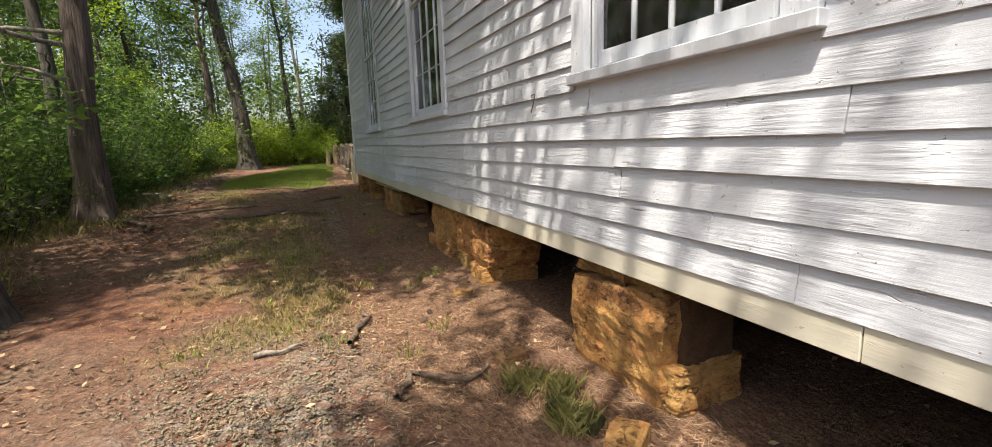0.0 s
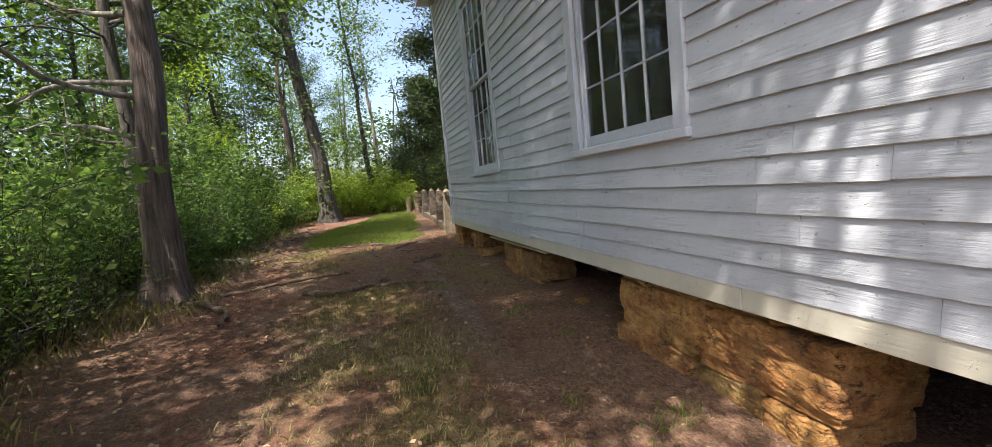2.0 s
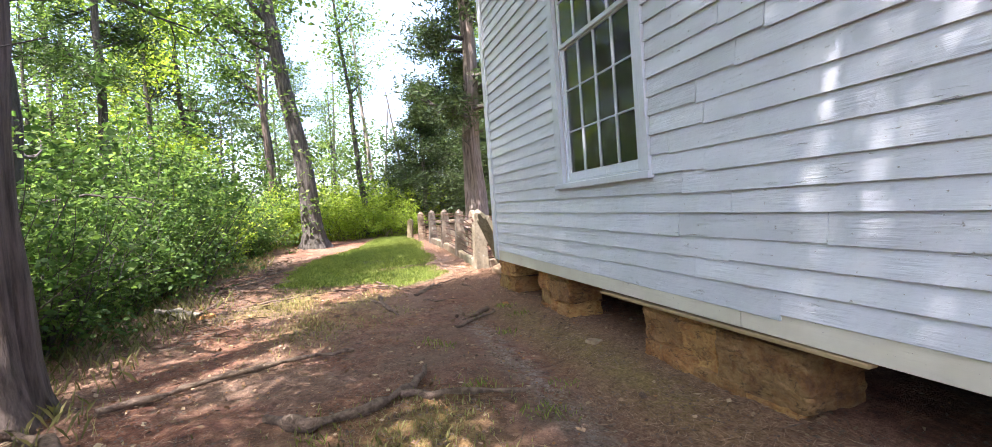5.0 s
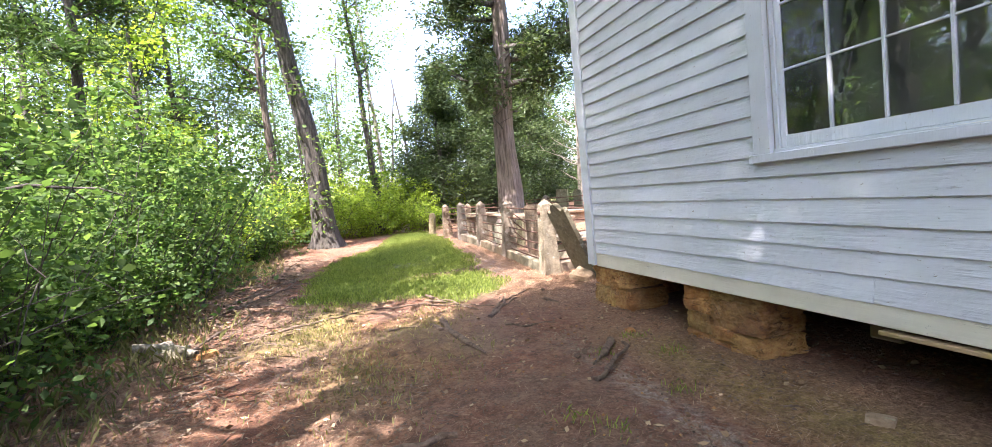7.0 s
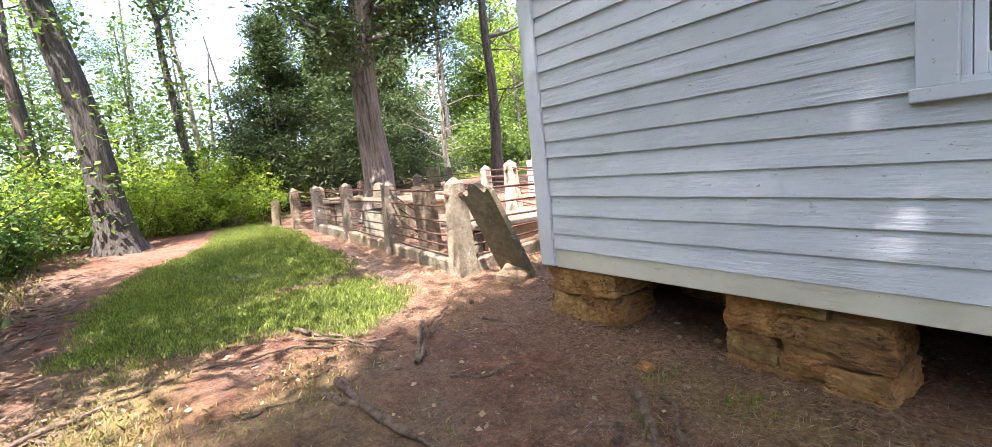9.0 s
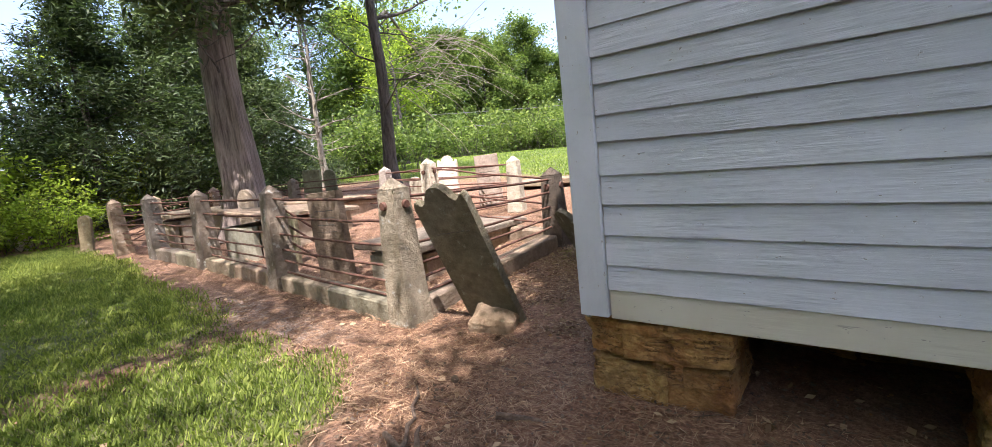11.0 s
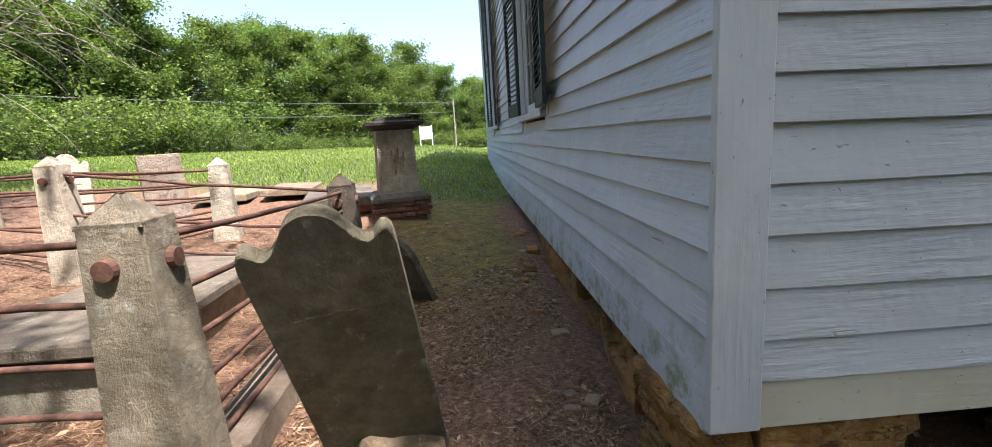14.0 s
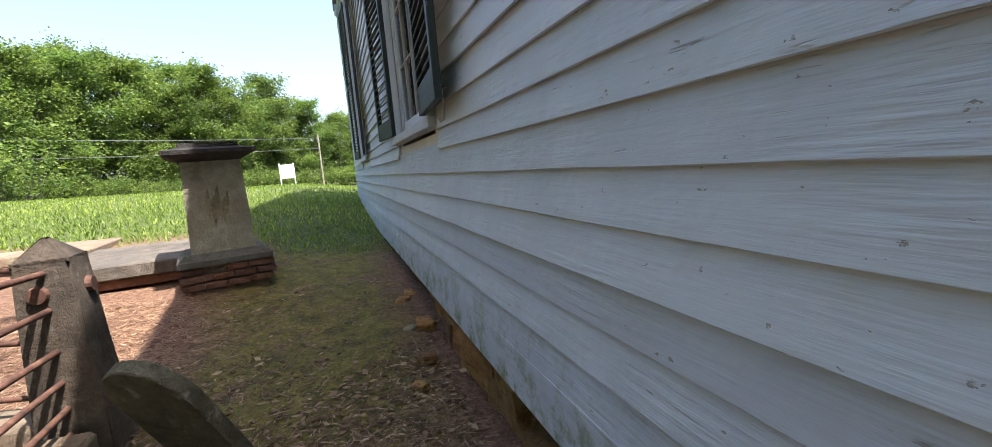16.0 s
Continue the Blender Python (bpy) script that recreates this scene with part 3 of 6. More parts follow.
def side_boards(parent, mat, place, lo, hi, gaps, course, count, rng, gz0, gz1, seam=None):
    """Courses of clapboards from lo to hi, cut round the gaps and butt-jointed. course(k, a): lower edge and slope at a."""
    for k in range(count):
        spans, at = [], lo
        z = course(k, (lo + hi) / 2)[0]
        if z + 0.16 > gz0 and z < gz1:
            for a, b in gaps:
                spans.append((at, a))
                at = b
        spans.append((at, hi))
        for a, b in spans:
            cuts = [a]
            if seam and a < seam < b:
                while seam - cuts[-1] > 4.0:
                    cuts.append(cuts[-1] + rng.uniform(2.0, 3.6))
                cuts.append(seam + rng.uniform(-0.5, 0.5))
            if not seam and b - a > 6:
                cuts.append(a + rng.uniform(4.6, 6.0))
            while b - cuts[-1] > 5.2:
                cuts.append(cuts[-1] + rng.uniform(2.0, 3.6))
            cuts.append(b)
            for c, d in zip(cuts, cuts[1:]):
                z0, slope = course(k, c + 0.01)
                h = course(k + 1, c + 0.01)[0] - z0
                if z0 + h > ZE + 0.03:
                    continue
                ob = part("clapboard", clapboard(d - c - 0.003, h + 0.036, rng, 0.030 + rng.uniform(-0.003, 0.005)), mat, parent)
                ob.matrix_world = place(c, z0 + rng.uniform(-0.0015, 0.0015), slope + rng.uniform(-0.0006, 0.0006))


SLOPE = 0.0082   # the old sill has settled towards the front
SEAM = 8.9
SOUTH_A = [0.893, 1.047, 1.190, 1.357, 1.509, 1.661, 1.818]                                      # lower edges at y 1.7
SOUTH_B = [0.941, 1.087, 1.229, 1.382, 1.546, 1.697, 1.845, 2.006, 2.163, 2.310, 2.465]          # at y 7.4
NORTH_A = [0.968, 1.121, 1.274, 1.423, 1.592, 1.750, 1.903, 2.057, 2.205, 2.355]                 # at y 11.3
NORTH_B = [1.008, 1.143, 1.306, 1.464, 1.620, 1.787, 1.933, 2.083, 2.222, 2.368, 2.510, 2.652, 2.799, 2.946]   # at y 13.5
END_WALL = [1.033, 1.162, 1.306, 1.435, 1.571, 1.697, 1.831, 1.943, 2.060]


def on_list(values, k, step):
    return values[k] if k < len(values) else values[-1] + step * (k - len(values) + 1)


def west_course(k, a):
    if a > SEAM - 0.6:
        z1 = on_list(NORTH_B, k, 0.147)
        z0 = on_list(NORTH_A, k, 0.147)
        slope = (z1 - z0) / 2.2
        return z1 + (a - 13.5) * slope, slope
    z1 = on_list(SOUTH_B, k, 0.152)
    slope = (z1 - on_list(SOUTH_A, k, 0.153)) / 5.7
    return z1 + (a - 7.4) * slope, slope


def north_course(k, a):
    return on_list(END_WALL, k, 0.132), 0.0


def skirt(y):
    return 0.745 + 0.0075 * y


rng = np.random.default_rng(31)
CASE = 0.14
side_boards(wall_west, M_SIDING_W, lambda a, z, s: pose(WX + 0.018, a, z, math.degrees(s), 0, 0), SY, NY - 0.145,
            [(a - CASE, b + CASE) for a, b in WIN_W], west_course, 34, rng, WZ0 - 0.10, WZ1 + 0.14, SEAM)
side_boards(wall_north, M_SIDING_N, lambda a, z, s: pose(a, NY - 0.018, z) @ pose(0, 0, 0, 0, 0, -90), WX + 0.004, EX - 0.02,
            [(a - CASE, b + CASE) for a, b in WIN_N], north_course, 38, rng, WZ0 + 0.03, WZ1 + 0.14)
at, cuts = SY, [SY, -3.0, 0.9, 4.9, 8.75, NY - 0.145]
for a, b in zip(cuts, cuts[1:]):
    o = part("trim_west", box(-0.022, 0, 0, 0.003, b - a - 0.004, 0.160, 0.004), M_SILLBOARD)
    o.matrix_world = pose(WX + 0.018, a, skirt(a), math.degrees(0.0078), 0, 0)
    tagged(o, "cream painted skirt board below the clapboards", "trim", kind="structure")
tagged(part("trim_north", box(WX + 0.01, NY - 0.019, 0.835, EX, NY + 0.012, 1.036, 0.003), M_SIDING_N), "mould-stained white skirt board", "trim", kind="structure")
tagged(part("trim_corner", box(WX - 0.030, NY - 0.145, 0.86, WX + 0.003, NY + 0.020, 5.92, 0.004), M_TRIM), "white painted corner board with chipped edges", "trim", kind="structure")
tagged(part("trim_splice", box(WX - 0.018, 7.95, 0.775, WX + 0.05, 10.5, 0.800, 0.003), M_OLDBOARD), "bare weathered board under the skirt", "trim", kind="structure")


def sash_window(number, m, width, z0, z1, label, rows=3, shutters=False, glass_in=0.045):
    """A twelve-over-twelve sash window. Local +x runs along the wall, -y points outdoors, origin at the opening's first corner, z 0 on the ground datum."""
    win = empty("window_%d" % number)
    tagged(win, label, "window", kind="structure")
    zm = (z0 + z1) / 2 + 0.02
    f = -0.028
    casing = part("casing", box(-CASE, f, z0 - 0.01, 0, 0.03, z1 + CASE, 0.003), M_TRIM, win)
    part("casing", box(width, f, z0 - 0.01, width + CASE, 0.03, z1 + CASE, 0.003), M_TRIM, win)
    part("casing", box(0.002, f, z1, width - 0.002, 0.03, z1 + CASE, 0.003), M_TRIM, win)
    bm = box(-CASE - 0.02, -0.055, z0 - 0.075, width + CASE + 0.02, 0.03, z0 - 0.012, 0.005)
    part("window_sill", bm, M_TRIM, win)
    jamb = bmesh.new()
    for a, b in ((0, 0.03), (width - 0.03, width)):
        box_into(jamb, a, 0.031, z0, b, 0.17, z1)
    box_into(jamb, 0.031, 0.031, z0 - 0.012, width - 0.031, 0.17, z0 + 0.012)
    box_into(jamb, 0.031, 0.031, z1 - 0.03, width - 0.031, 0.17, z1)
    part("jamb", jamb, M_TRIM, win)
    for k, (s0, s1, dep) in enumerate(((z0 + 0.014, zm, glass_in), (zm - 0.03, z1 - 0.03, glass_in - 0.032))):
        sash = empty("sash")
        sash.parent = win
        st, x0, x1 = 0.042, 0.034, width - 0.034
        low = 0.085 if k == 0 else 0.045
        for a, b, c, d in ((x0, s0, x0 + st, s1), (x1 - st, s0, x1, s1), (x0 + st, s0, x1 - st, s0 + low), (x0 + st, s1 - 0.045, x1 - st, s1)):
            part("rail", box(a, dep, b, c, dep + 0.032, d, 0.003), M_TRIM, sash)
        gx0, gx1, gz0, gz1 = x0 + st, x1 - st, s0 + low, s1 - 0.045
        for i in range(1, 4):
            xm = gx0 + (gx1 - gx0) * i / 4
            part("muntin", box(xm - 0.009, dep - 0.004, gz0, xm + 0.009, dep + 0.02, gz1, 0.003), M_GRAYWOOD if shutters else M_TRIM, sash)
        for i in range(1, rows):
            zz = gz0 + (gz1 - gz0) * i / rows
            part("muntin", box(gx0, dep + 0.002, zz - 0.007, gx1, dep + 0.018, zz + 0.007, 0.003), M_GRAYWOOD if shutters else M_TRIM, sash)
        for i in range(4):
            for j in range(rows):
                a = gx0 + (gx1 - gx0) * i / 4
                c = gz0 + (gz1 - gz0) * j / rows
                tilt = RNG.uniform(-0.0012, 0.0012, 2)
                bm = box(a + 0.004, dep + 0.011, c + 0.004, a + (gx1 - gx0) / 4 - 0.004, dep + 0.014, c + (gz1 - gz0) / rows - 0.004)
                for v in bm.verts:
                    v.co.y += (v.co.x - a) * tilt[0] * 3 + (v.co.z - c) * tilt[1] * 3
                pane = part("pane", bm, M_GLASS, sash)
                pane.visible_shadow = False
    win.matrix_world = m
    return win


for i, (a, b) in enumerate(WIN_W):
    sash_window(i + 1, pose(WX, b, 0, 0, 0, -90), b - a, WZ0, WZ1, "white painted twelve-over-twelve sash window with cracked putty")
for i, (a, b) in enumerate(WIN_N):
    sash_window(i + 4, pose(b, NY, 0, 0, 0, 180), b - a, WZ0 + 0.1, WZ1, "weathered sash window between open dark shutters", shutters=True)
for i, (a, b) in enumerate(WIN_E):
    sash_window(i + 6, pose(EX, a, 0, 0, 0, 90), b - a, WZ0, WZ1, "sash window on the far side, bright with trees")


def shutter(width, height):
    """A louvred shutter: stiles, rails, slats and hinges. Local x across, z up, front towards -y."""
    sh = empty("shutter")
    tagged(sh, "dark green-black louvred wooden shutter, paint flaking", "shutter", group="shutters")
    for a in (0, width - 0.055):
        part("stile", box(a, -0.036, 0, a + 0.055, 0, height, 0.003), M_SHUTTER, sh)
    for z in (0, height * 0.47, height - 0.08):
        part("rail", box(0.056, -0.034, z, width - 0.056, -0.002, z + (0.15 if z == 0 else 0.08), 0.003), M_SHUTTER, sh)
    slat = None
    for lo, hi in ((0.16, height * 0.47 - 0.02), (height * 0.47 + 0.09, height - 0.1)):
        n = int((hi - lo) / 0.058)
        for i in range(n):
            z = lo + (i + 0.5) * (hi - lo) / n
            if slat is None:
                slat = part("slat", box(0.052, -0.026, -0.004, width - 0.052, 0.026, 0.004, 0.002), M_SHUTTER, sh)
                me = slat.data
            else:
                slat = new("slat", me)
                slat.parent = sh
            slat.matrix_local = pose(0, -0.018, z, 38 + RNG.uniform(-7, 7))
    for z in (0.25, height - 0.3):
        part("hinge", box(-0.03, -0.012, z, 0.02, 0.004, z + 0.06, 0.002), M_RUST, sh)
    return sh


first = shutter(0.68, WZ1 - WZ0 - 0.06)
spots = []
for a, b in WIN_N:
    spots += [pose(a - 0.02, NY + 0.035, WZ0 + 0.1, 0, 0, 176), pose(b + 0.02 + 0.68, NY + 0.075, WZ0 + 0.1, 0, 0, 184)]
first.matrix_world = spots[0]
for m in spots[1:]:
    copy_thing(first, m)
V, F = tubes([([(0, 0, 0), (0, 0.02, -0.01), (0.0, 0.025, -0.10), (0, 0.03, -0.15), (0, 0.045, -0.16), (0, 0.05, -0.145)], [0.006] * 6)], 6)
hook = array_mesh("shutter_hook", V, F, M_HOOK, smooth=True)
hook.matrix_world = pose(4.05, NY + 0.03, 2.1)
tagged(hook, "pale metal shutter hook hanging on the clapboards", "hook")


HK = (WX - 0.014, 3.16, 1.855)
V, F = tubes([([(0, 0.03, 0.0), (0, -0.02, 0.005), (-0.01, -0.035, 0.0), (-0.012, -0.025, -0.05), (-0.014, 0.0, -0.10), (-0.02, 0.005, -0.13)], [0.003] * 6)], 6)
mark = array_mesh("rusty_hook", V, F, M_RUST, smooth=True)
mark.matrix_world = pose(*HK)
tagged(mark, "bent rusty iron hook nailed to the clapboards", "hook")


# ------------------------------------------------------------ stone
def rock(sx, sy, sz, seed, cuts=2, amount=0.10, square=0.55):
    """A rough block of fieldstone about its middle: split faces, broken corners, bedding ledges."""
    bm = bmesh.new()
    bmesh.ops.create_cube(bm, size=2)
    bmesh.ops.subdivide_edges(bm, edges=bm.edges[:], cuts=cuts, use_grid_fill=True)
    o = Vector((seed * 3.7, seed * 1.3, seed * 2.1))
    small = min(sx, sy, sz)
    half = Vector((sx, sy, sz)) / 2
    rad = small * 0.5 * (1 - square)
    for v in bm.verts:
        w = Vector((v.co.x * half.x, v.co.y * half.y, v.co.z * half.z))
        core = Vector([max(-h + rad, min(h - rad, c)) for c, h in zip(w, half)])
        out = w - core
        if out.length > 1e-6:
            out = out.normalized()
        p = core + out * rad
        # corners knocked off by slanting planes
        n = noise.noise_vector(w * (0.8 / small) + o)
        n2 = noise.noise_vector(w * (2.4 / small) + o)
        p += (n * 0.9 + n2 * 0.45) * amount * small
        if cuts > 9:
            tilt = w.z + 0.25 * w.y * math.sin(seed) + 0.03 * noise.noise(w * 4 + o)
            bed = noise.noise(Vector((w.y * 0.8, tilt * 9.0, seed * 1.7)))
            chip = noise.noise(w * 11.0 + o)
            flake = abs(noise.noise(w * 27.0 + o))
            p += out * (round(bed * 4) / 4 * 0.030 + (round(chip * 3) / 3) * 0.014 - flake * 0.012)
        v.co = p
    return bm


def stone(name, parent, x, y, z, sx, sy, sz, seed, mat=None, cuts=3, amount=0.10, square=0.72, rot=(0, 0, 0), label=""):
    ob = part(name, rock(sx, sy, sz, seed, cuts, amount, square), mat or M_ROCK, parent, label)
    ob.matrix_world = pose(x, y, z, *rot)
    return ob


def pier(y0, y1, blocks, seed, label, depth=0.62, x0=None):
    """A dry-laid pier under the west wall. blocks: (from, to, bottom, top, step back) as shares of its length and height."""
    x0 = WX + 0.05 if x0 is None else x0
    mid = (y0 + y1) / 2
    pr = empty("stone_pier", pose(x0 + depth / 2, mid, float(land(x0 + 0.1, mid))))
    tagged(pr, label, "stone pier", group="piers under the west wall")
    g, top = float(land(x0, mid)) - 0.10, skirt(mid) + 0.015
    r = np.random.default_rng(seed)
    # Dark-coloured core behind the blocks makes the open joints read dark.
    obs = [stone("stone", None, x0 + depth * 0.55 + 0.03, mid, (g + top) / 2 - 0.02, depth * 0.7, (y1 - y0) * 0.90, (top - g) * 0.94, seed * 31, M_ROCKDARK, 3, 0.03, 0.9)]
    for j, (a, b, c, d, back) in enumerate(blocks):
        w, hh = (y1 - y0) * (b - a), (top - g) * (d - c)
        thin = 24 if w * hh > 0.03 else 10
        obs.append(stone("stone", None, x0 + depth / 2 + back + r.uniform(-0.015, 0.015), y0 + (y1 - y0) * (a + b) / 2, g + (top - g) * (c + d) / 2, depth, w * 0.985, hh * 0.985, seed * 17 + j, amount=0.06, square=0.88, cuts=thin, rot=(r.uniform(-2.5, 2.5), 0, r.uniform(-3, 3))))
    bpy.context.view_layer.update()
    for ob in obs:
        ob.parent = pr
        ob.matrix_parent_inverse = pr.matrix_world.inverted()
    return pr


pier(1.78, 2.72, [(0.10, 1, 0, 0.88, 0), (0, 0.62, 0, 0.42, 0.03), (0.12, 0.42, 0.87, 1, 0.02), (0.42, 0.68, 0.88, 1, 0), (0.69, 0.99, 0.87, 1, 0.02)], 3, "ochre fieldstone pier, one great split block under chinking stones", 0.50)
pier(4.36, 6.46, [(0, 0.50, 0.30, 0.90, 0.01), (0.03, 0.22, 0, 0.31, 0), (0.22, 0.55, 0, 0.32, 0.03), (0.49, 1, 0.36, 0.92, 0), (0.54, 1, 0, 0.38, -0.02),
                  (0.02, 0.2, 0.9, 1, 0.02), (0.2, 0.47, 0.91, 1, 0), (0.48, 0.75, 0.92, 1, 0.02), (0.76, 0.98, 0.91, 1, 0.01)], 5, "long ochre fieldstone pier of great rough blocks")
pier(8.35, 9.88, [(0, 0.46, 0.22, 0.86, 0), (0.05, 0.3, 0, 0.24, 0.02), (0.3, 0.6, 0, 0.30, 0), (0.45, 0.72, 0.28, 0.80, 0.02), (0.7, 1, 0.42, 0.92, 0), (0.6, 1, 0, 0.43, -0.03),
                  (0.03, 0.25, 0.86, 1, 0.03), (0.25, 0.5, 0.87, 1, 0), (0.5, 0.72, 0.81, 1, 0.02), (0.73, 0.97, 0.92, 1, 0)], 7, "rubble pier of cracked ochre stones", 0.5)
pier(11.38, 12.27, [(0, 0.62, 0.40, 0.83, 0), (0.61, 1, 0.55, 0.98, 0), (0.62, 1, 0.24, 0.56, 0.01), (0, 0.36, 0.06, 0.41, -0.01), (0.36, 0.5, 0.24, 0.41, 0), (0.5, 0.63, 0.22, 0.41, 0.02),
                    (0.36, 0.66, 0.02, 0.23, 0.02), (0.66, 1, 0.02, 0.24, 0.02), (0.02, 0.33, 0.84, 0.99, 0.02), (0.33, 0.6, 0.84, 0.98, 0.0)], 9, "stacked pier of orange and yellow fieldstone", 0.46)
pier(13.14, 13.90, [(0.74, 1, 0.56, 0.97, 0.02), (0, 0.73, 0.58, 0.94, 0), (0.44, 1, 0.06, 0.56, 0), (0, 0.44, 0.14, 0.55, 0.01), (0.3, 0.5, 0.5, 0.6, 0.0), (0.1, 0.5, 0.93, 1, 0.02), (0.5, 0.9, 0.94, 1, 0.01)], 11, "corner pier of ochre fieldstone blocks", 0.5)
pier(-2.6, -1.4, [(0, 0.55, 0, 0.85, 0), (0.55, 1, 0, 0.8, 0), (0, 0.4, 0.85, 1, 0), (0.4, 1, 0.82, 1, 0)], 13, "ochre fieldstone pier of two rough blocks")
pier(8.2, 9.6, [(0, 0.5, 0, 0.6, 0), (0.5, 1, 0, 0.5, 0), (0, 0.35, 0.6, 1, 0), (0.35, 1, 0.55, 1, 0)], 15, "rough inner stone pier in the dark below the floor", 0.6, 4.2)
pier(12.1, 13.2, [(0, 0.5, 0, 0.6, 0), (0.5, 1, 0, 0.5, 0), (0, 1, 0.6, 1, 0)], 16, "rough inner stone pier behind the corner", 0.5, 2.7)
rock_r = np.random.default_rng(5)
# low rubble footing under the end wall
foot = empty("stone_footing", pose(3.4, NY - 0.2, 0.5))
tagged(foot, "low rubble footing of broken ochre stones under the end wall", "stone footing")
obs = []
x = 2.45
while x < 6.6:
    w = rock_r.uniform(0.22, 0.5)
    zz = float(land(x, NY))
    for zc in (zz + 0.05, zz + 0.2):
        if zc < 0.8 and (x < 3.2 or rock_r.uniform() < 0.4):
            obs.append(stone("stone", None, x + w / 2, NY - 0.24 + rock_r.uniform(-0.06, 0.04), zc, w * 1.05, 0.4, 0.2, int(x * 37 + zc * 10), cuts=2, amount=0.12, rot=(0, 0, rock_r.uniform(-12, 12))))
    x += w
bpy.context.view_layer.update()
for ob in obs:
    ob.parent = foot
    ob.matrix_parent_inverse = foot.matrix_world.inverted()
# earth bank and timbers in the dark below the floor
for y in (0.2, 3.4, 7.2, 10.6):
    tagged(part("floor_joist", box(WX + 0.35, y, 0.62, EX - 0.4, y + 0.2, 0.855, 0.01), M_UNDER), "dark hewn joist below the floor", "joist", group="joists")
# Unseen walls added to close the far sides and keep the underfloor dark.
tagged(part("foundation_east", box(EX - 0.5, SY, -1.0, EX - 0.1, NY - 0.5, 0.82), M_ROCK), "unseen stone wall added on the far side to darken the underfloor", "foundation", kind="structure")
tagged(part("foundation_south", box(WX + 0.2, SY + 0.1, -1.0, EX - 0.6, SY + 0.5, 0.82), M_ROCK), "unseen stone wall added at the front to darken the underfloor", "foundation", kind="structure")
tagged(part("foundation_north", box(6.4, NY - 0.5, 0.2, EX - 0.1, NY - 0.1, 0.84), M_ROCK), "stone foundation wall at the end", "foundation", kind="structure")


# ------------------------------------------------------------ the grave plots
def fence_post(height=1.2, bolts=False, mat=None):
    """A tapered square granite post with a low pyramid top."""
    bm = bmesh.new()
    rings = []
    for z, s in ((-0.15, 0.142), (0.0, 0.138), (0.06, 0.132), (height * 0.5, 0.110), (height - 0.10, 0.096), (height - 0.085, 0.092), (height, 0.012)):
        rings.append([bm.verts.new((sx * s + 0.003 * math.sin(z * 9 + sx), sy * s, z)) for sx, sy in ((-1, -1), (1, -1), (1, 1), (-1, 1))])
    for a, b in zip(rings, rings[1:]):
        for i in range(4):
            bm.faces.new((a[i], a[(i + 1) % 4], b[(i + 1) % 4], b[i]))
    bm.faces.new(rings[-1])
    bmesh.ops.bevel(bm, geom=[e for e in bm.edges if abs(e.verts[0].co.z - e.verts[1].co.z) > 0.05], offset=0.012, segments=2, affect="EDGES")
    post = part("granite_post", bm, mat or M_CONCRETE)
    tagged(post, "lichened granite fence post with a pyramid top", "fence post", group="granite fence posts")
    if bolts:
        for rx_, ry_, px, py in ((0, -90, -0.106, 0.02), (90, 0, 0.02, -0.106)):
            b = bmesh.new()
            bmesh.ops.create_cone(b, cap_ends=True, segments=14, radius1=0.04, radius2=0.032, depth=0.03)
            o = part("bolt", b, M_RUST, post, "round rusty bolt head")
            o.matrix_local = pose(px, py, height - 0.22, rx_, ry_, 0)
    return post


POSTS = {"a": (1.90, 15.64), "b": (2.05, 17.95), "c": (2.18, 20.3), "d": (2.17, 22.35), "e": (2.03, 23.8), "se": (4.27, 15.58), "mid": (4.82, 18.19),
         "far": (6.03, 17.40), "ne": (6.05, 20.8), "n1": (5.5, 23.6), "n2": (4.9, 26.6), "n3": (3.4, 26.2), "in1": (4.7, 24.6)}
HEIGHTS = {"a": 1.21, "b": 1.18, "c": 1.14, "d": 1.10, "e": 1.05, "se": 0.94, "mid": 1.12, "far": 0.95, "ne": 0.92, "n1": 0.85, "n2": 0.8, "n3": 0.85, "in1": 0.85}


def gz(x, y):
    return float(land(np.float64(x), np.float64(y)))


for key, (x, y) in POSTS.items():
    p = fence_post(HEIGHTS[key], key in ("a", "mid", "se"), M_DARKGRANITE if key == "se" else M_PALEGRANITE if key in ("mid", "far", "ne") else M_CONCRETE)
    p.matrix_world = pose(x, y, gz(x, y), RNG.uniform(-1.2, 1.2), RNG.uniform(-1.2, 1.2), RNG.uniform(-4, 4) + (0 if key != "far" else 12))


def rail_run(p, q, hs, ht, sag=0.015, skip=(), rad=0.013):
    """Six round iron rails between two posts, each a thing of its own."""
    (x0, y0), (x1, y1) = POSTS[p], POSTS[q]
    for i in range(6):
        if i in skip:
            continue
        f = (0.93, 0.75, 0.57, 0.41, 0.29, 0.17)[i]
        z0, z1 = gz(x0, y0) + f * (HEIGHTS[p] - 0.08), gz(x1, y1) + f * (HEIGHTS[q] - 0.08)
        pts, n = [], 7
        for k in range(n):
            s = k / (n - 1)
            pts.append((x0 + (x1 - x0) * s + RNG.normal() * 0.003, y0 + (y1 - y0) * s + RNG.normal() * 0.003, z0 + (z1 - z0) * s - sag * math.sin(math.pi * s) + RNG.normal() * 0.004))
        V, F = tubes([(pts, [rad] * n)], 8)
        tagged(array_mesh("iron_rail", V, F, M_RUST, smooth=True), "rusty round iron rail between granite posts", "fence rail", group="iron rails")


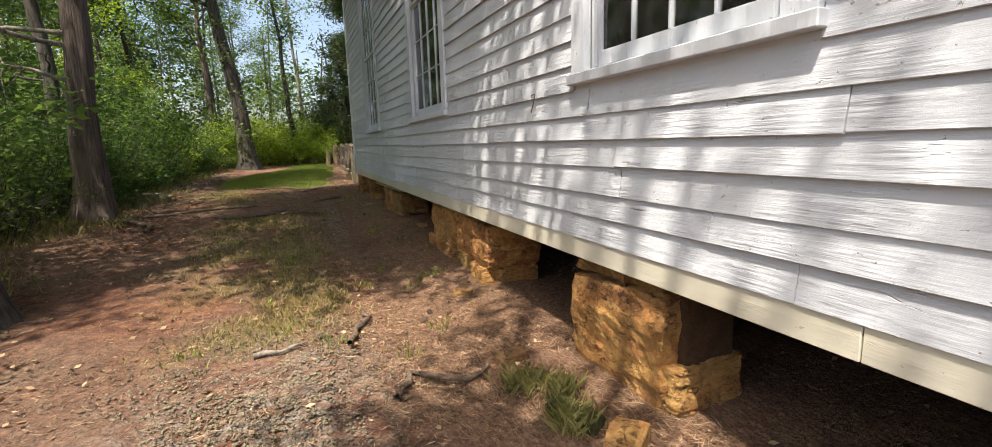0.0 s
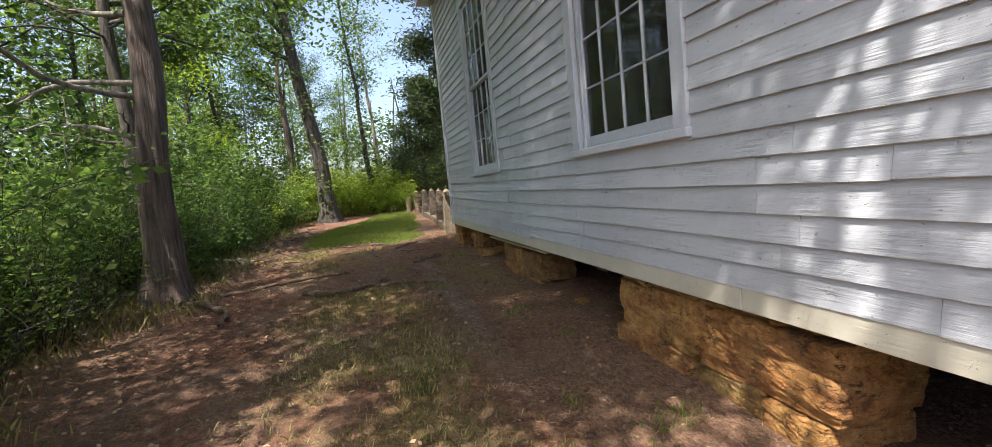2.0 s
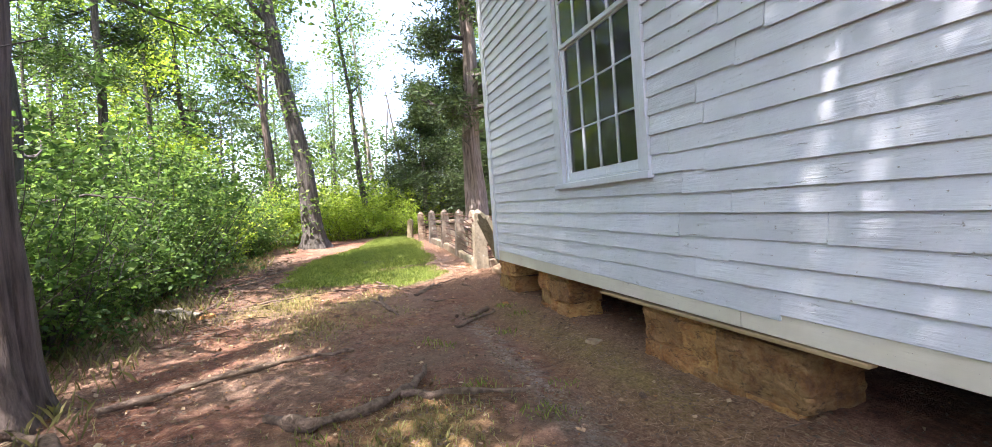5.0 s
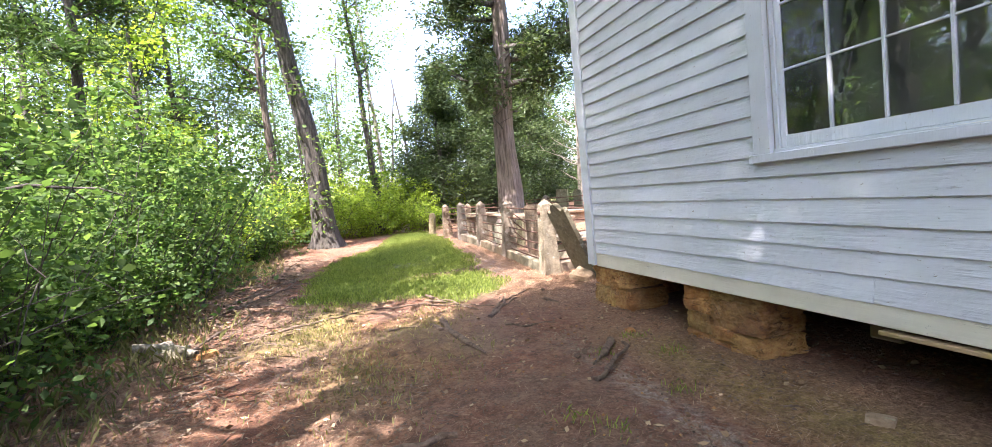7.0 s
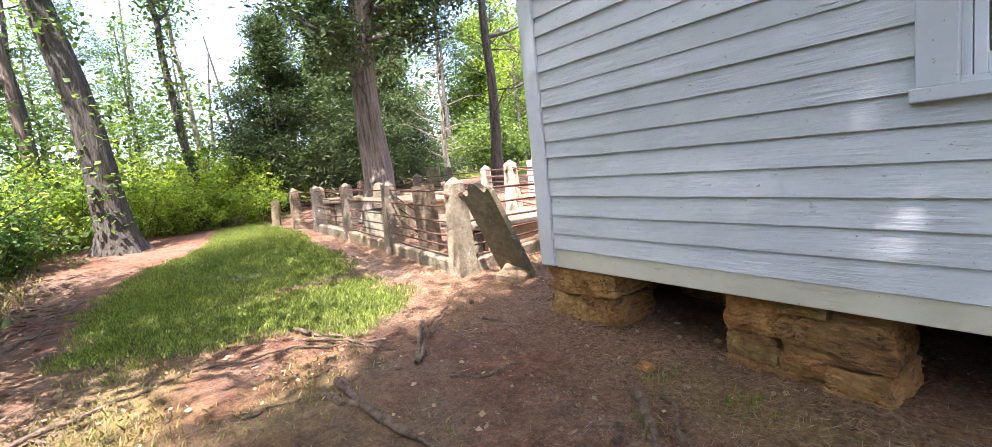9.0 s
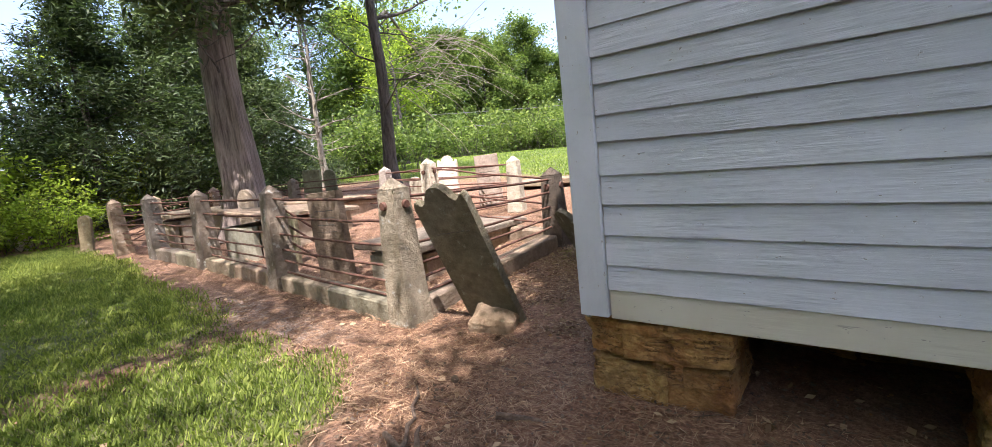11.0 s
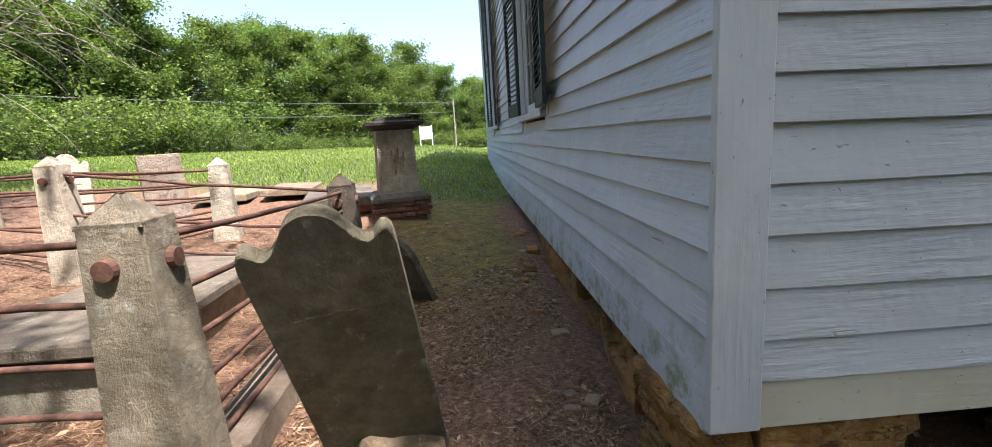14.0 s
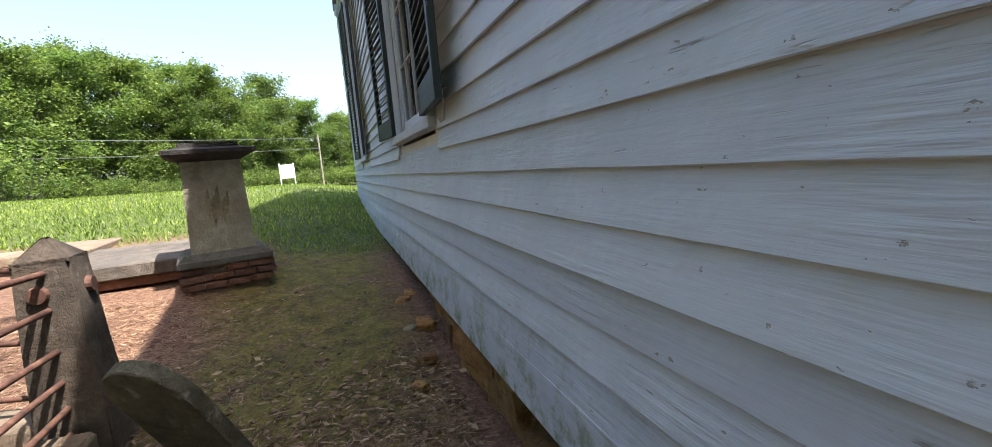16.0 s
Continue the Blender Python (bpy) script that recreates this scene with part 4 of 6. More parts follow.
for p, q in (("a", "b"), ("b", "c"), ("c", "d"), ("d", "e"), ("a", "se"), ("mid", "far"), ("ne", "n1"), ("n1", "n2"), ("e", "n3"), ("n3", "n2")):
    rail_run(p, q, 0, 0)
rail_run("se", "mid", 0, 0, skip=(1, 3, 5))
rail_run("mid", "ne", 0, 0, skip=(2, 4))
rail_run("far", "ne", 0, 0, skip=(3, 5))
for i, (dz0, dz1, e) in enumerate(((1.08, 0.30, 0.9), (0.9, 0.22, 0.75), (0.7, 0.2, 0.5))):
    V, F = tubes([([(2.0, 18.05, gz(2, 18) + dz0), (2.0 + e, 18.0 - 0.1 * i, gz(2, 18) + dz1)], [0.013, 0.013])], 8)
    tagged(array_mesh("iron_rail", V, F, M_RUST, smooth=True), "rusty iron rail fallen loose from its post", "fence rail", group="iron rails")


def kerb(p, q, h=0.16, w=0.22, pieces=2):
    (x0, y0), (x1, y1) = POSTS[p], POSTS[q]
    L = math.hypot(x1 - x0, y1 - y0)
    ang = math.degrees(math.atan2(y1 - y0, x1 - x0))
    for i in range(pieces):
        a, b = 0.15 + (L - 0.3) * i / pieces, 0.15 + (L - 0.3) * (i + 1) / pieces - 0.012
        bm = box(0, -w / 2, -0.15, b - a, w / 2, h, 0.018)
        bmesh.ops.subdivide_edges(bm, edges=bm.edges[:], cuts=1)
        for v in bm.verts:
            v.co += noise.noise_vector(v.co * 3 + Vector((i * 5, x0, y0))) * 0.012
        s = a / L
        k = part("kerb_stone", bm, M_KERB)
        k.matrix_world = pose(x0 + (x1 - x0) * s, y0 + (y1 - y0) * s, gz(x0 + (x1 - x0) * s, y0 + (y1 - y0) * s) + 0.01, RNG.uniform(-1, 1), math.degrees(math.atan2(-(gz(x1, y1) - gz(x0, y0)), L)), ang)
        tagged(k, "low mossy granite kerb stone along the grave plot", "kerb", group="plot kerbs")


kerb("a", "b")
kerb("b", "c")
kerb("c", "d")
kerb("a", "se")
kerb("se", "mid")


def outline_slab(points, thick, bevel=0.006):
    """A slab cut to an outline given in its own x and z, its thickness along y."""
    bm = bmesh.new()
    front = [bm.verts.new((x, -thick / 2, z)) for x, z in points]
    back = [bm.verts.new((x, thick / 2, z)) for x, z in points]
    f = bm.faces.new(front)
    bm.faces.new(back[::-1])
    n = len(points)
    for i in range(n):
        j = (i + 1) % n
        bm.faces.new((front[j], front[i], back[i], back[j]))
    bmesh.ops.bevel(bm, geom=[e for e in bm.edges if abs(e.verts[0].co.y - e.verts[1].co.y) < 1e-6], offset=bevel, segments=1, affect="EDGES")
    bmesh.ops.recalc_face_normals(bm, faces=bm.faces[:])
    return bm


def arc(cx, cz, r, a0, a1, n):
    return [(cx + r * math.cos(radians(a0 + (a1 - a0) * i / n)), cz + r * math.sin(radians(a0 + (a1 - a0) * i / n))) for i in range(n + 1)]


def baroque_outline(w, h, sink=0.2):
    """Small round head between two peaked, scrolled shoulders."""
    hw = w / 2
    right = [(hw, -sink), (hw, h - 0.150), (hw - 0.004, h - 0.112), (hw - 0.016, h - 0.092), (hw - 0.034, h - 0.090), (hw - 0.050, h - 0.104), (hw - 0.064, h - 0.128),
             (hw - 0.082, h - 0.136), (hw - 0.104, h - 0.124), (0.118, h - 0.096)] + arc(0, h - 0.100, 0.100, 14, 90, 8)
    left = [(-x, z) for x, z in right[-2::-1]]
    return right + left


def round_outline(w, h, sink=0.2):
    return [(w / 2, -sink)] + arc(0, h - w / 2, w / 2, 0, 180, 14) + [(-w / 2, -sink)]


def square_outline(w, h, sink=0.2):
    return [(w / 2, -sink), (w / 2, h), (-w / 2, h), (-w / 2, -sink)]


def gravestone(outline, thick, mat, m, label, bars=()):
    st = part("gravestone", outline_slab(outline, thick), mat)
    st.matrix_world = m
    tagged(st, label, "gravestone")
    for x0, x1, z, hh in bars:
        part("inscription", box(x0, -thick / 2 - 0.0015, z, x1, -thick / 2 + 0.001, z + hh * 0.5), M_GREYSLAB, st, "worn inscription line")
    return st


# the great leaning slate, its face to the path
gravestone(baroque_outline(0.475, 1.245), 0.072, M_SLATE, pose(2.25, 14.98, gz(2.2, 15), 0, 0, -84) @ pose(0, 0, 0, 21.5, -6.5, 0), "dark mossy slate gravestone with scrolled head, leaning towards the path",
           [(-0.15 + 0.045 * i, -0.115 + 0.045 * i, 0.86 + 0.004 * (i % 2), 0.016) for i in range(7)])
stone("propping_stone", None, 2.12, 14.93, gz(2.1, 15) + 0.0, 0.27, 0.36, 0.28, 41, M_PALEROCK, 6, 0.14, 0.55, (8, -14, 20))
tagged(bpy.data.objects["propping_stone"], "pale mossy fieldstone propped at the foot of the slate", "stone")
gravestone(round_outline(0.34, 0.65), 0.06, M_SLATE, pose(4.00, 15.03, gz(4.0, 15), 0, 0, -120) @ pose(0, 0, 0, 30, 0, 0), "small round-headed mossy footstone leaning far over")
stone("field_rock", None, 5.18, 13.95, gz(5.18, 13.95) + 0.02, 0.19, 0.12, 0.10, 43, M_ROCK, 5, 0.16, 0.5)
tagged(bpy.data.objects["field_rock"], "small ochre stone at the foot of the wall", "stone")

gravestone(square_outline(0.52, 1.02), 0.10, M_STAINED, pose(2.44, 17.45, gz(2.5, 17.5), 0, -2, -84), "square stained marble headstone in the fenced plot", [(-0.16, 0.16, 0.80, 0.02), (-0.18, 0.18, 0.72, 0.018), (-0.15, 0.15, 0.64, 0.018), (-0.17, 0.17, 0.56, 0.018)])
gravestone(round_outline(0.26, 0.72), 0.06, M_SLATE, pose(2.62, 18.75, gz(2.6, 18.75), 0, 4, -75), "narrow grey footstone in the fenced plot")
gravestone(square_outline(0.44, 0.98), 0.10, M_MARBLE, pose(6.32, 18.17, gz(6.3, 18.2), -3, -2, -52), "stained marble headstone with a lettered panel", [(-0.12, 0.12, 0.74, 0.03), (-0.14, 0.14, 0.66, 0.02)])
gravestone(baroque_outline(0.42, 1.0), 0.09, M_WHITEMARBLE, pose(6.65, 19.55, gz(6.6, 19.6), 0, 2, -62), "white marble gravestone with a carved head", [(-0.12, 0.12, 0.70, 0.02), (-0.13, 0.13, 0.62, 0.016), (-0.11, 0.11, 0.55, 0.016)])
gravestone(round_outline(0.20, 0.42), 0.06, M_MARBLE, pose(4.7, 19.1, gz(4.7, 19.1), 0, 4, -60), "small white round-topped footstone")
gravestone(round_outline(0.26, 0.55), 0.07, M_MARBLE, pose(7.0, 20.9, gz(7, 20.9), 0, -3, -60), "small white headstone beyond the rails")
gravestone(round_outline(0.40, 0.95), 0.08, M_MARBLE, pose(3.3, 21.3, gz(3.3, 21.3), 0, 2, -75), "grey round-headed gravestone by the cedar")
gravestone(square_outline(0.5, 0.9), 0.08, M_SLATE, pose(6.6, 24.6, gz(6.6, 24.6), 0, 3, -60), "dark headstone at the edge of the woods")
gravestone(round_outline(0.36, 0.8), 0.08, M_SLATE, pose(7.6, 25.2, gz(7.6, 25.2), 0, -2, -60), "dark round headstone at the edge of the woods")
gravestone(round_outline(0.22, 0.75), 0.09, M_SLATE, pose(1.75, 25.1, gz(1.8, 25.1), 0, 6, -40), "dark narrow stone at the end of the fence")
gravestone(round_outline(0.3, 0.42), 0.1, M_WHITEMARBLE, pose(1.2, 28.0, gz(1.2, 28), -20, 0, -20), "small white stone in the grass before the woods")


def chest_tomb(x, y, yaw, length, width, height, label, broken=0.0):
    """A box grave: side slabs, end slabs and a ledger on top."""
    tomb = empty("chest_tomb", pose(x, y, gz(x, y), 0, 0, yaw))
    tagged(tomb, label, "tomb", group="chest tombs")
    hl, hw = length / 2, width / 2
    for s in (-1, 1):
        part("side_slab", box(-hl + 0.06, s * hw - 0.05, -0.1, hl - 0.06, s * hw + 0.05, height, 0.008), M_MARBLE, tomb)
        part("end_slab", box(s * hl - 0.05, -hw + 0.052, -0.1, s * hl + 0.05, hw - 0.052, height - 0.004, 0.008), M_MARBLE, tomb)
    lid = part("ledger", box(-hl - 0.12, -hw - 0.12, 0, hl + 0.12, hw + 0.12, 0.075, 0.012), M_KERB, tomb, "thick weathered ledger slab, tilted")
    lid.matrix_local = pose(0, 0, height + 0.01 + broken * 0.06, broken * 5, broken * 4, 0)
    return tomb


chest_tomb(3.62, 16.75, 4, 1.95, 0.75, 0.22, "stone chest tomb with a shifted ledger slab", 0.35)
chest_tomb(3.55, 20.3, 10, 1.9, 0.8, 0.42, "broken stone chest tomb with a tilted lid", 1.2)
chest_tomb(3.45, 22.9, 4, 1.9, 0.8, 0.46, "dark stone chest tomb near the cedar", 0.5)
chest_tomb(5.2, 21.6, 10, 1.9, 0.75, 0.3, "low pale chest tomb", 0.6)


# the pedestal monument on its brick base, and the ledger behind it
MON = pose(6.98, 15.53, gz(6.98, 15.5) + 0.01, 0, 0, 14)
mon = empty("pedestal_monument", MON)
tagged(mon, "grey marble pedestal monument with black cap on brick base", "monument")
core = part("brick_base", box(-0.32, -0.32, -0.1, 0.32, 0.32, 0.205), M_MORTAR, mon, "crumbling red brick footing")
brick_mesh = None
for c in range(3):
    for side in range(4):
        for i in range(4):
            u = -0.36 + 0.09 + i * 0.178 + (0.05 if c % 2 else -0.01)
            if (c, side, i) in ((2, 3, 1), (2, 0, 2)):
                continue
            if brick_mesh is None:
                b0 = part("brick", box(-0.083, -0.05, -0.028, 0.083, 0.05, 0.028, 0.006), M_BRICK, core)
                brick_mesh = b0.data
            else:
                b0 = new("brick", brick_mesh)
                b0.parent = core
            b0.matrix_local = pose(0, 0, 0, 0, 0, 90 * side) @ pose(u, -0.325 + RNG.uniform(-0.012, 0.012), 0.035 + c * 0.07, RNG.uniform(-3, 3), RNG.uniform(-2, 2), RNG.uniform(-5, 5))


def frustum(levels):
    bm = bmesh.new()
    rings = [[bm.verts.new((sx * s, sy * s, z)) for sx, sy in ((-1, -1), (1, -1), (1, 1), (-1, 1))] for z, s in levels]
    for a, b in zip(rings, rings[1:]):
        for i in range(4):
            bm.faces.new((a[i], a[(i + 1) % 4], b[(i + 1) % 4], b[i]))
    bm.faces.new(rings[-1])
    bm.faces.new(rings[0][::-1])
    return bm


part("plinth", frustum([(0.212, 0.38), (0.262, 0.38), (0.267, 0.365), (0.29, 0.345), (0.295, 0.335), (0.318, 0.315)]), M_GREYSLAB, mon, "dark moulded marble plinth")
shaft = part("shaft", frustum([(0.318, 0.265), (0.333, 0.262), (1.12, 0.237), (1.135, 0.237)]), M_MARBLE, mon, "grey marble shaft with black stains")
part("cap", frustum([(1.135, 0.25), (1.16, 0.275), (1.185, 0.335), (1.20, 0.365), (1.235, 0.37), (1.24, 0.34), (1.26, 0.24), (1.30, 0.235)]), M_DARKCAP, mon, "black moulded cornice cap")
for u, z0, z1, w in ((-0.07, 0.62, 0.92, 0.022), (-0.03, 0.55, 0.86, 0.03), (0.01, 0.66, 0.95, 0.02), (0.05, 0.58, 0.84, 0.03), (0.085, 0.68, 0.9, 0.015)):
    st = part("stain", outline_slab([(u + w, (z0 + z1) / 2), (u + w * 0.6, z1), (u - w * 0.5, z1 - 0.05), (u - w, (z0 + z1) / 2 + 0.04), (u - w * 0.3, z0)], 0.004, 0.0005), M_SLATE, shaft, "black streak down the shaft")
    st.matrix_local = pose(-0.2745, 0, -0.03, 0, 1.82, 0) @ pose(0, 0, 0, 0, 0, -90)
ledger = part("ledger_slab", box(-0.95, -0.5, -0.06, 0.95, 0.5, 0.07, 0.012), M_GREYSLAB)
ledger.matrix_world = pose(7.9, 16.55, gz(7.9, 16.5) + 0.12, 1, 0, 14)
tagged(ledger, "flat grey ledger slab on crumbling brick", "grave slab")
under = part("slab_footing", box(-0.9, -0.45, -0.15, 0.9, 0.45, -0.062, 0.01), M_BRICK)
under.matrix_world = ledger.matrix_world.copy()
tagged(under, "crumbling brick footing of the ledger slab", "footing")
for x, y, w in ((9.2, 17.7, 0.9), (8.8, 18.6, 0.8)):
    s = part("ledger_slab", box(-w, -0.4, -0.05, w, 0.4, 0.06, 0.012), M_KERB)
    s.matrix_world = pose(x, y, gz(x, y) + 0.06, 2, 1, 10)
    tagged(s, "pale flat ledger slab in the bare clay", "grave slab", group="ledger slabs")


# ------------------------------------------------------------ trees
def trunk_line(height, lean, rng, wob=0.05, steps=14):
    z = np.linspace(0, 1, steps + 1)
    off = np.cumsum(rng.normal(size=(steps + 1, 2)) * wob * height / steps, axis=0)
    off -= off[0]
    return np.stack([lean[0] * height * z + off[:, 0], lean[1] * height * z + off[:, 1], height * z], 1)


def tree(name, x, y, height, r, seed, label, bark, leaf, crown_from=0.4, crown_r=3.0, n_limbs=16, twigs=7, per=26, leaf_size=0.12, lean=(0, 0), up=0.35,
         spread=0.42, dead=0, cone=False, droop=0.25, fork=False, vine=0, group="", flute=False, fine=True, bias=(0, 0), aspect=0.55, dome=False, limb_bark=None):
    """A tapered trunk, limbs that thin out and a crown of many small leaves."""
    rng = np.random.default_rng(seed)
    t = empty(name, pose(x, y, gz(x, y) - 0.08))
    tagged(t, label, "tree", group=group)
    line = trunk_line(height, lean, rng)
    dense = np.array([line_at(line, s) for s in np.concatenate([np.linspace(0, 0.12, 7), np.linspace(0.17, 1, 16)])])
    zr = dense[:, 2]
    rad = np.maximum(r * ((1 - 0.8 * zr / height) + 0.75 * np.exp(-zr / 0.5)), 0.02)
    sides = 22 if flute else 12
    V, F = tubes([(dense, rad)], sides)
    ang = np.tile(np.linspace(0, 2 * np.pi, sides, endpoint=False), len(dense))
    k = np.repeat(np.exp(-zr / (2.2 if flute else 0.7)), sides) * (0.13 if flute else 0.16) + (0.05 if flute else 0.025)
    c = np.repeat(dense, sides, 0)
    V = c + (V - c) * (1 + k * (np.sin(ang * 5 + seed) + 0.6 * np.sin(ang * 9 + seed * 2 + c[:, 2]) + 0.4 * np.sin(c[:, 2] * 3 + ang * 2)))[:, None]
    array_mesh("trunk", V, F, bark, t, smooth=True)
    limbs, spots = [], []
    for i in range(n_limbs):
        s = crown_from + (1 - crown_from) * ((i + rng.uniform(0, 0.9)) / n_limbs)
        p = line_at(line, min(s, 0.985))
        q = (s - crown_from) / (1 - crown_from)
        reach = crown_r * ((1.02 - q) if cone else (0.55 + 0.9 * math.sin(math.pi * min(1, q * 0.8 + 0.18)) ** 1.0 * 0.5)) * rng.uniform(0.7, 1.15)
        if dome:
            reach = crown_r * math.sqrt(max(0.04, math.sin(math.pi * (0.14 + 0.84 * q)))) * rng.uniform(0.5, 1.2)
        az = rng.uniform(0, 6.283) if not fork else i * 2.4 + rng.uniform(-0.5, 0.5)
        d = np.array([math.cos(az), math.sin(az), up + (0.5 * q if not cone else -0.05) + rng.uniform(-0.15, 0.2)])
        d[:2] += bias
        reach *= max(0.35, 1 + 0.5 * (math.cos(az) * bias[0] + math.sin(az) * bias[1]))
        lb = bend(p, d, max(reach, 0.4), 6, rng, 0.13, -0.02 if cone else 0.04)
        r0 = max(0.012, r * (0.36 if not cone else 0.16) * (1 - 0.7 * q))
        limbs.append((lb, np.linspace(r0, 0.008, len(lb))))
        for j in range(twigs):
            u = rng.uniform(0.25, 1.0)
            a = line_at(lb, u)
            d2 = (lb[-1] - lb[0]) / (np.linalg.norm(lb[-1] - lb[0]) + 1e-6) + rng.normal(size=3) * 0.75
            tw = bend(a, d2, reach * rng.uniform(0.18, 0.42), 3, rng, 0.22)
            limbs.append((tw, np.linspace(max(0.006, r0 * 0.3), 0.004, len(tw))))
            for w in (0.45, 0.75, 1.0):
                spots.append((line_at(tw, w), spread))
    for i in range(dead):
        s = rng.uniform(0.14, min(0.5, crown_from + 0.1))
        p, az = line_at(line, s), rng.uniform(0, 6.283)
        lb = bend(p, (math.cos(az), math.sin(az), rng.uniform(-0.05, 0.4)), rng.uniform(0.8, 2.6), 6, rng, 0.18)
        limbs.append((lb, np.linspace(0.032, 0.006, len(lb))))
        for _ in range(3):
            tw = bend(line_at(lb, rng.uniform(0.3, 0.9)), rng.normal(size=3), rng.uniform(0.3, 0.8), 3, rng, 0.2)
            limbs.append((tw, np.linspace(0.01, 0.003, len(tw))))
    V, F = tubes(limbs if fine else [l for l in limbs if len(l[0]) > 4], 5 if fine else 3)
    array_mesh("branchwork", V, F, limb_bark or bark, t, smooth=True)["kind"] = "stuff"
    for i in range(vine):
        p = line_at(line, rng.uniform(0.03, 0.8))
        a = rng.uniform(0, 6.283)
        spots.append((p + np.array([math.cos(a), math.sin(a), 0]) * (r * 1.2), 0.22))
    if per:
        cs = np.concatenate([p + rng.normal(size=(per, 3)) * sp * np.array([1, 1, 0.6]) for p, sp in spots])
        V, F = leaves(cs, leaf_size, rng, droop, aspect)
        array_mesh("crown", V, F, leaf, t)
    return t


OAK = "tall hardwood with grey-brown bark and a loose green crown"
# trees that stand by the walk
tree("cedar_tree", -3.36, 10.85, 13.5, 0.235, 101, "old cedar with a bare grey trunk and dead lower limbs", M_GREYBARK, M_LEAF, 0.46, 4.5, 34, 12, 26, 0.16, (0.01, -0.03), 0.2, 0.44, dead=0, flute=True, bias=(0.9, -1.0))
tree("oak_tree", -2.75, 5.3, 14.5, 0.27, 102, "leaning hardwood with a flared trunk at the edge of the path", M_BARK, M_LEAF, 0.45, 4.9, 30, 11, 22, 0.16, (-0.04, 0.0), 0.3, 0.40, bias=(1.0, -0.30))
tree("oak_tree", -1.72, 24.6, 17.0, 0.34, 103, "large hardwood leaning over the grass, trunk forked, ivy at its foot", M_BARK, M_LEAF, 0.40, 4.0, 20, 9, 17, 0.16, (-0.075, 0.0), 0.3, 0.40, vine=70, bias=(0.25, -0.2))
tree("oak_tree", -3.6, 31.0, 15.0, 0.2, 104, "pale hardwood behind the great leaning tree", M_GREYBARK, M_LEAF, 0.4, 2.8, 20, 8, 22, 0.17, (-0.06, 0.0), 0.5, 0.4)
tree("cedar_tree", 3.65, 22.3, 15.0, 0.36, 105, "great old cedar with a pale fluted trunk beside the graves", M_CEDARBARK, M_LEAF_CEDAR, 0.27, 2.9, 38, 12, 34, 0.19, (-0.005, 0.0), -0.12, 0.30, dead=5, flute=True, aspect=0.3, limb_bark=M_BARK)
tree("cedar_tree", 8.4, 23.4, 13.0, 0.19, 106, "slim dark cedar behind the graves", M_BARK, M_LEAF, 0.36, 3.4, 20, 8, 16, 0.13, (-0.02, 0), 0.1, 0.45, dead=8)
tree("snag", 9.6, 28.5, 5.2, 0.13, 107, "pale dead snag with broken branches before the woods", M_DEADWOOD, M_LEAF, 0.35, 1.6, 14, 4, 0, 0.1, (0.01, 0), 0.2, 0.4, dead=8)
tree("vine_tree", 0.3, 29.0, 13.0, 0.15, 108, "slim vine-covered tree at the end of the grass", M_BARK, M_LEAF, 0.50, 2.0, 11, 6, 13, 0.15, (-0.05, 0), 0.5, 0.4, vine=110)
tree("vine_tree", 1.2, 33.5, 13.5, 0.14, 109, "slim vine-covered tree before the sky", M_DEADWOOD, M_LEAF, 0.55, 2.0, 10, 6, 12, 0.15, (-0.06, 0), 0.5, 0.4, vine=70)
young = tree("cedar_tree", 3.3, 30.2, 7.2, 0.14, 110, "dark conical young cedar beyond the fence", M_BARK, M_LEAF_CEDAR, 0.06, 2.8, 58, 10, 20, 0.18, (0, 0), 0.1, 0.30, cone=True, aspect=0.24)
tree("oak_tree", -3.3, -1.9, 13.0, 0.26, 111, OAK, M_BARK, M_LEAF, 0.50, 4.0, 17, 7, 6, 0.16, (0.02, 0), 0.3, 0.28, bias=(0.9, 0.1))
tree("oak_tree", -6.8, 9.2, 15.0, 0.2, 112, "slim grey trunk in the woods beside the path", M_DEADWOOD, M_LEAF, 0.55, 2.4, 14, 7, 7, 0.16, (0.02, 0), 0.4, 0.5)
tree("oak_tree", -4.9, 14.2, 13.0, 0.17, 113, "reddish leaning trunk in the woods", M_BARK, M_LEAF, 0.40, 5.0, 28, 10, 18, 0.16, (-0.03, 0.03), 0.3, 0.38, dead=8, bias=(1.0, 0.9))
tree("oak_tree", -6.7, 5.6, 12.5, 0.18, 114, OAK, M_BARK, M_LEAF, 0.5, 3.4, 20, 9, 11, 0.15, (0.03, 0.02), 0.3, 0.5)
tree("oak_tree", -7.3, 2.7, 11.5, 0.2, 117, OAK, M_BARK, M_LEAF, 0.34, 2.7, 24, 9, 18, 0.16, (0, 0), 0.3, 0.42)
tree("pine_tree", -7.6, 33.5, 16.0, 0.17, 115, "straight pine in the woods", M_BARK, M_LEAF_PINE, 0.35, 2.4, 26, 7, 24, 0.22, (0.0, 0), 0.1, 0.32, aspect=0.2)
tree("pine_tree", -7.5, 24.0, 15.0, 0.17, 116, "straight pine in the woods", M_BARK, M_LEAF_PINE, 0.35, 2.4, 26, 7, 24, 0.22, (0.0, 0), 0.1, 0.32, aspect=0.2)

copy_thing(young, pose(5.9, 30.6, gz(5.9, 30.6) - 0.1, 0, 0, 100) @ Matrix.Scale(1.1, 4))
copy_thing(young, pose(8.4, 31.0, gz(8.4, 31.0) - 0.1, 0, 0, 220) @ Matrix.Scale(1.0, 4))

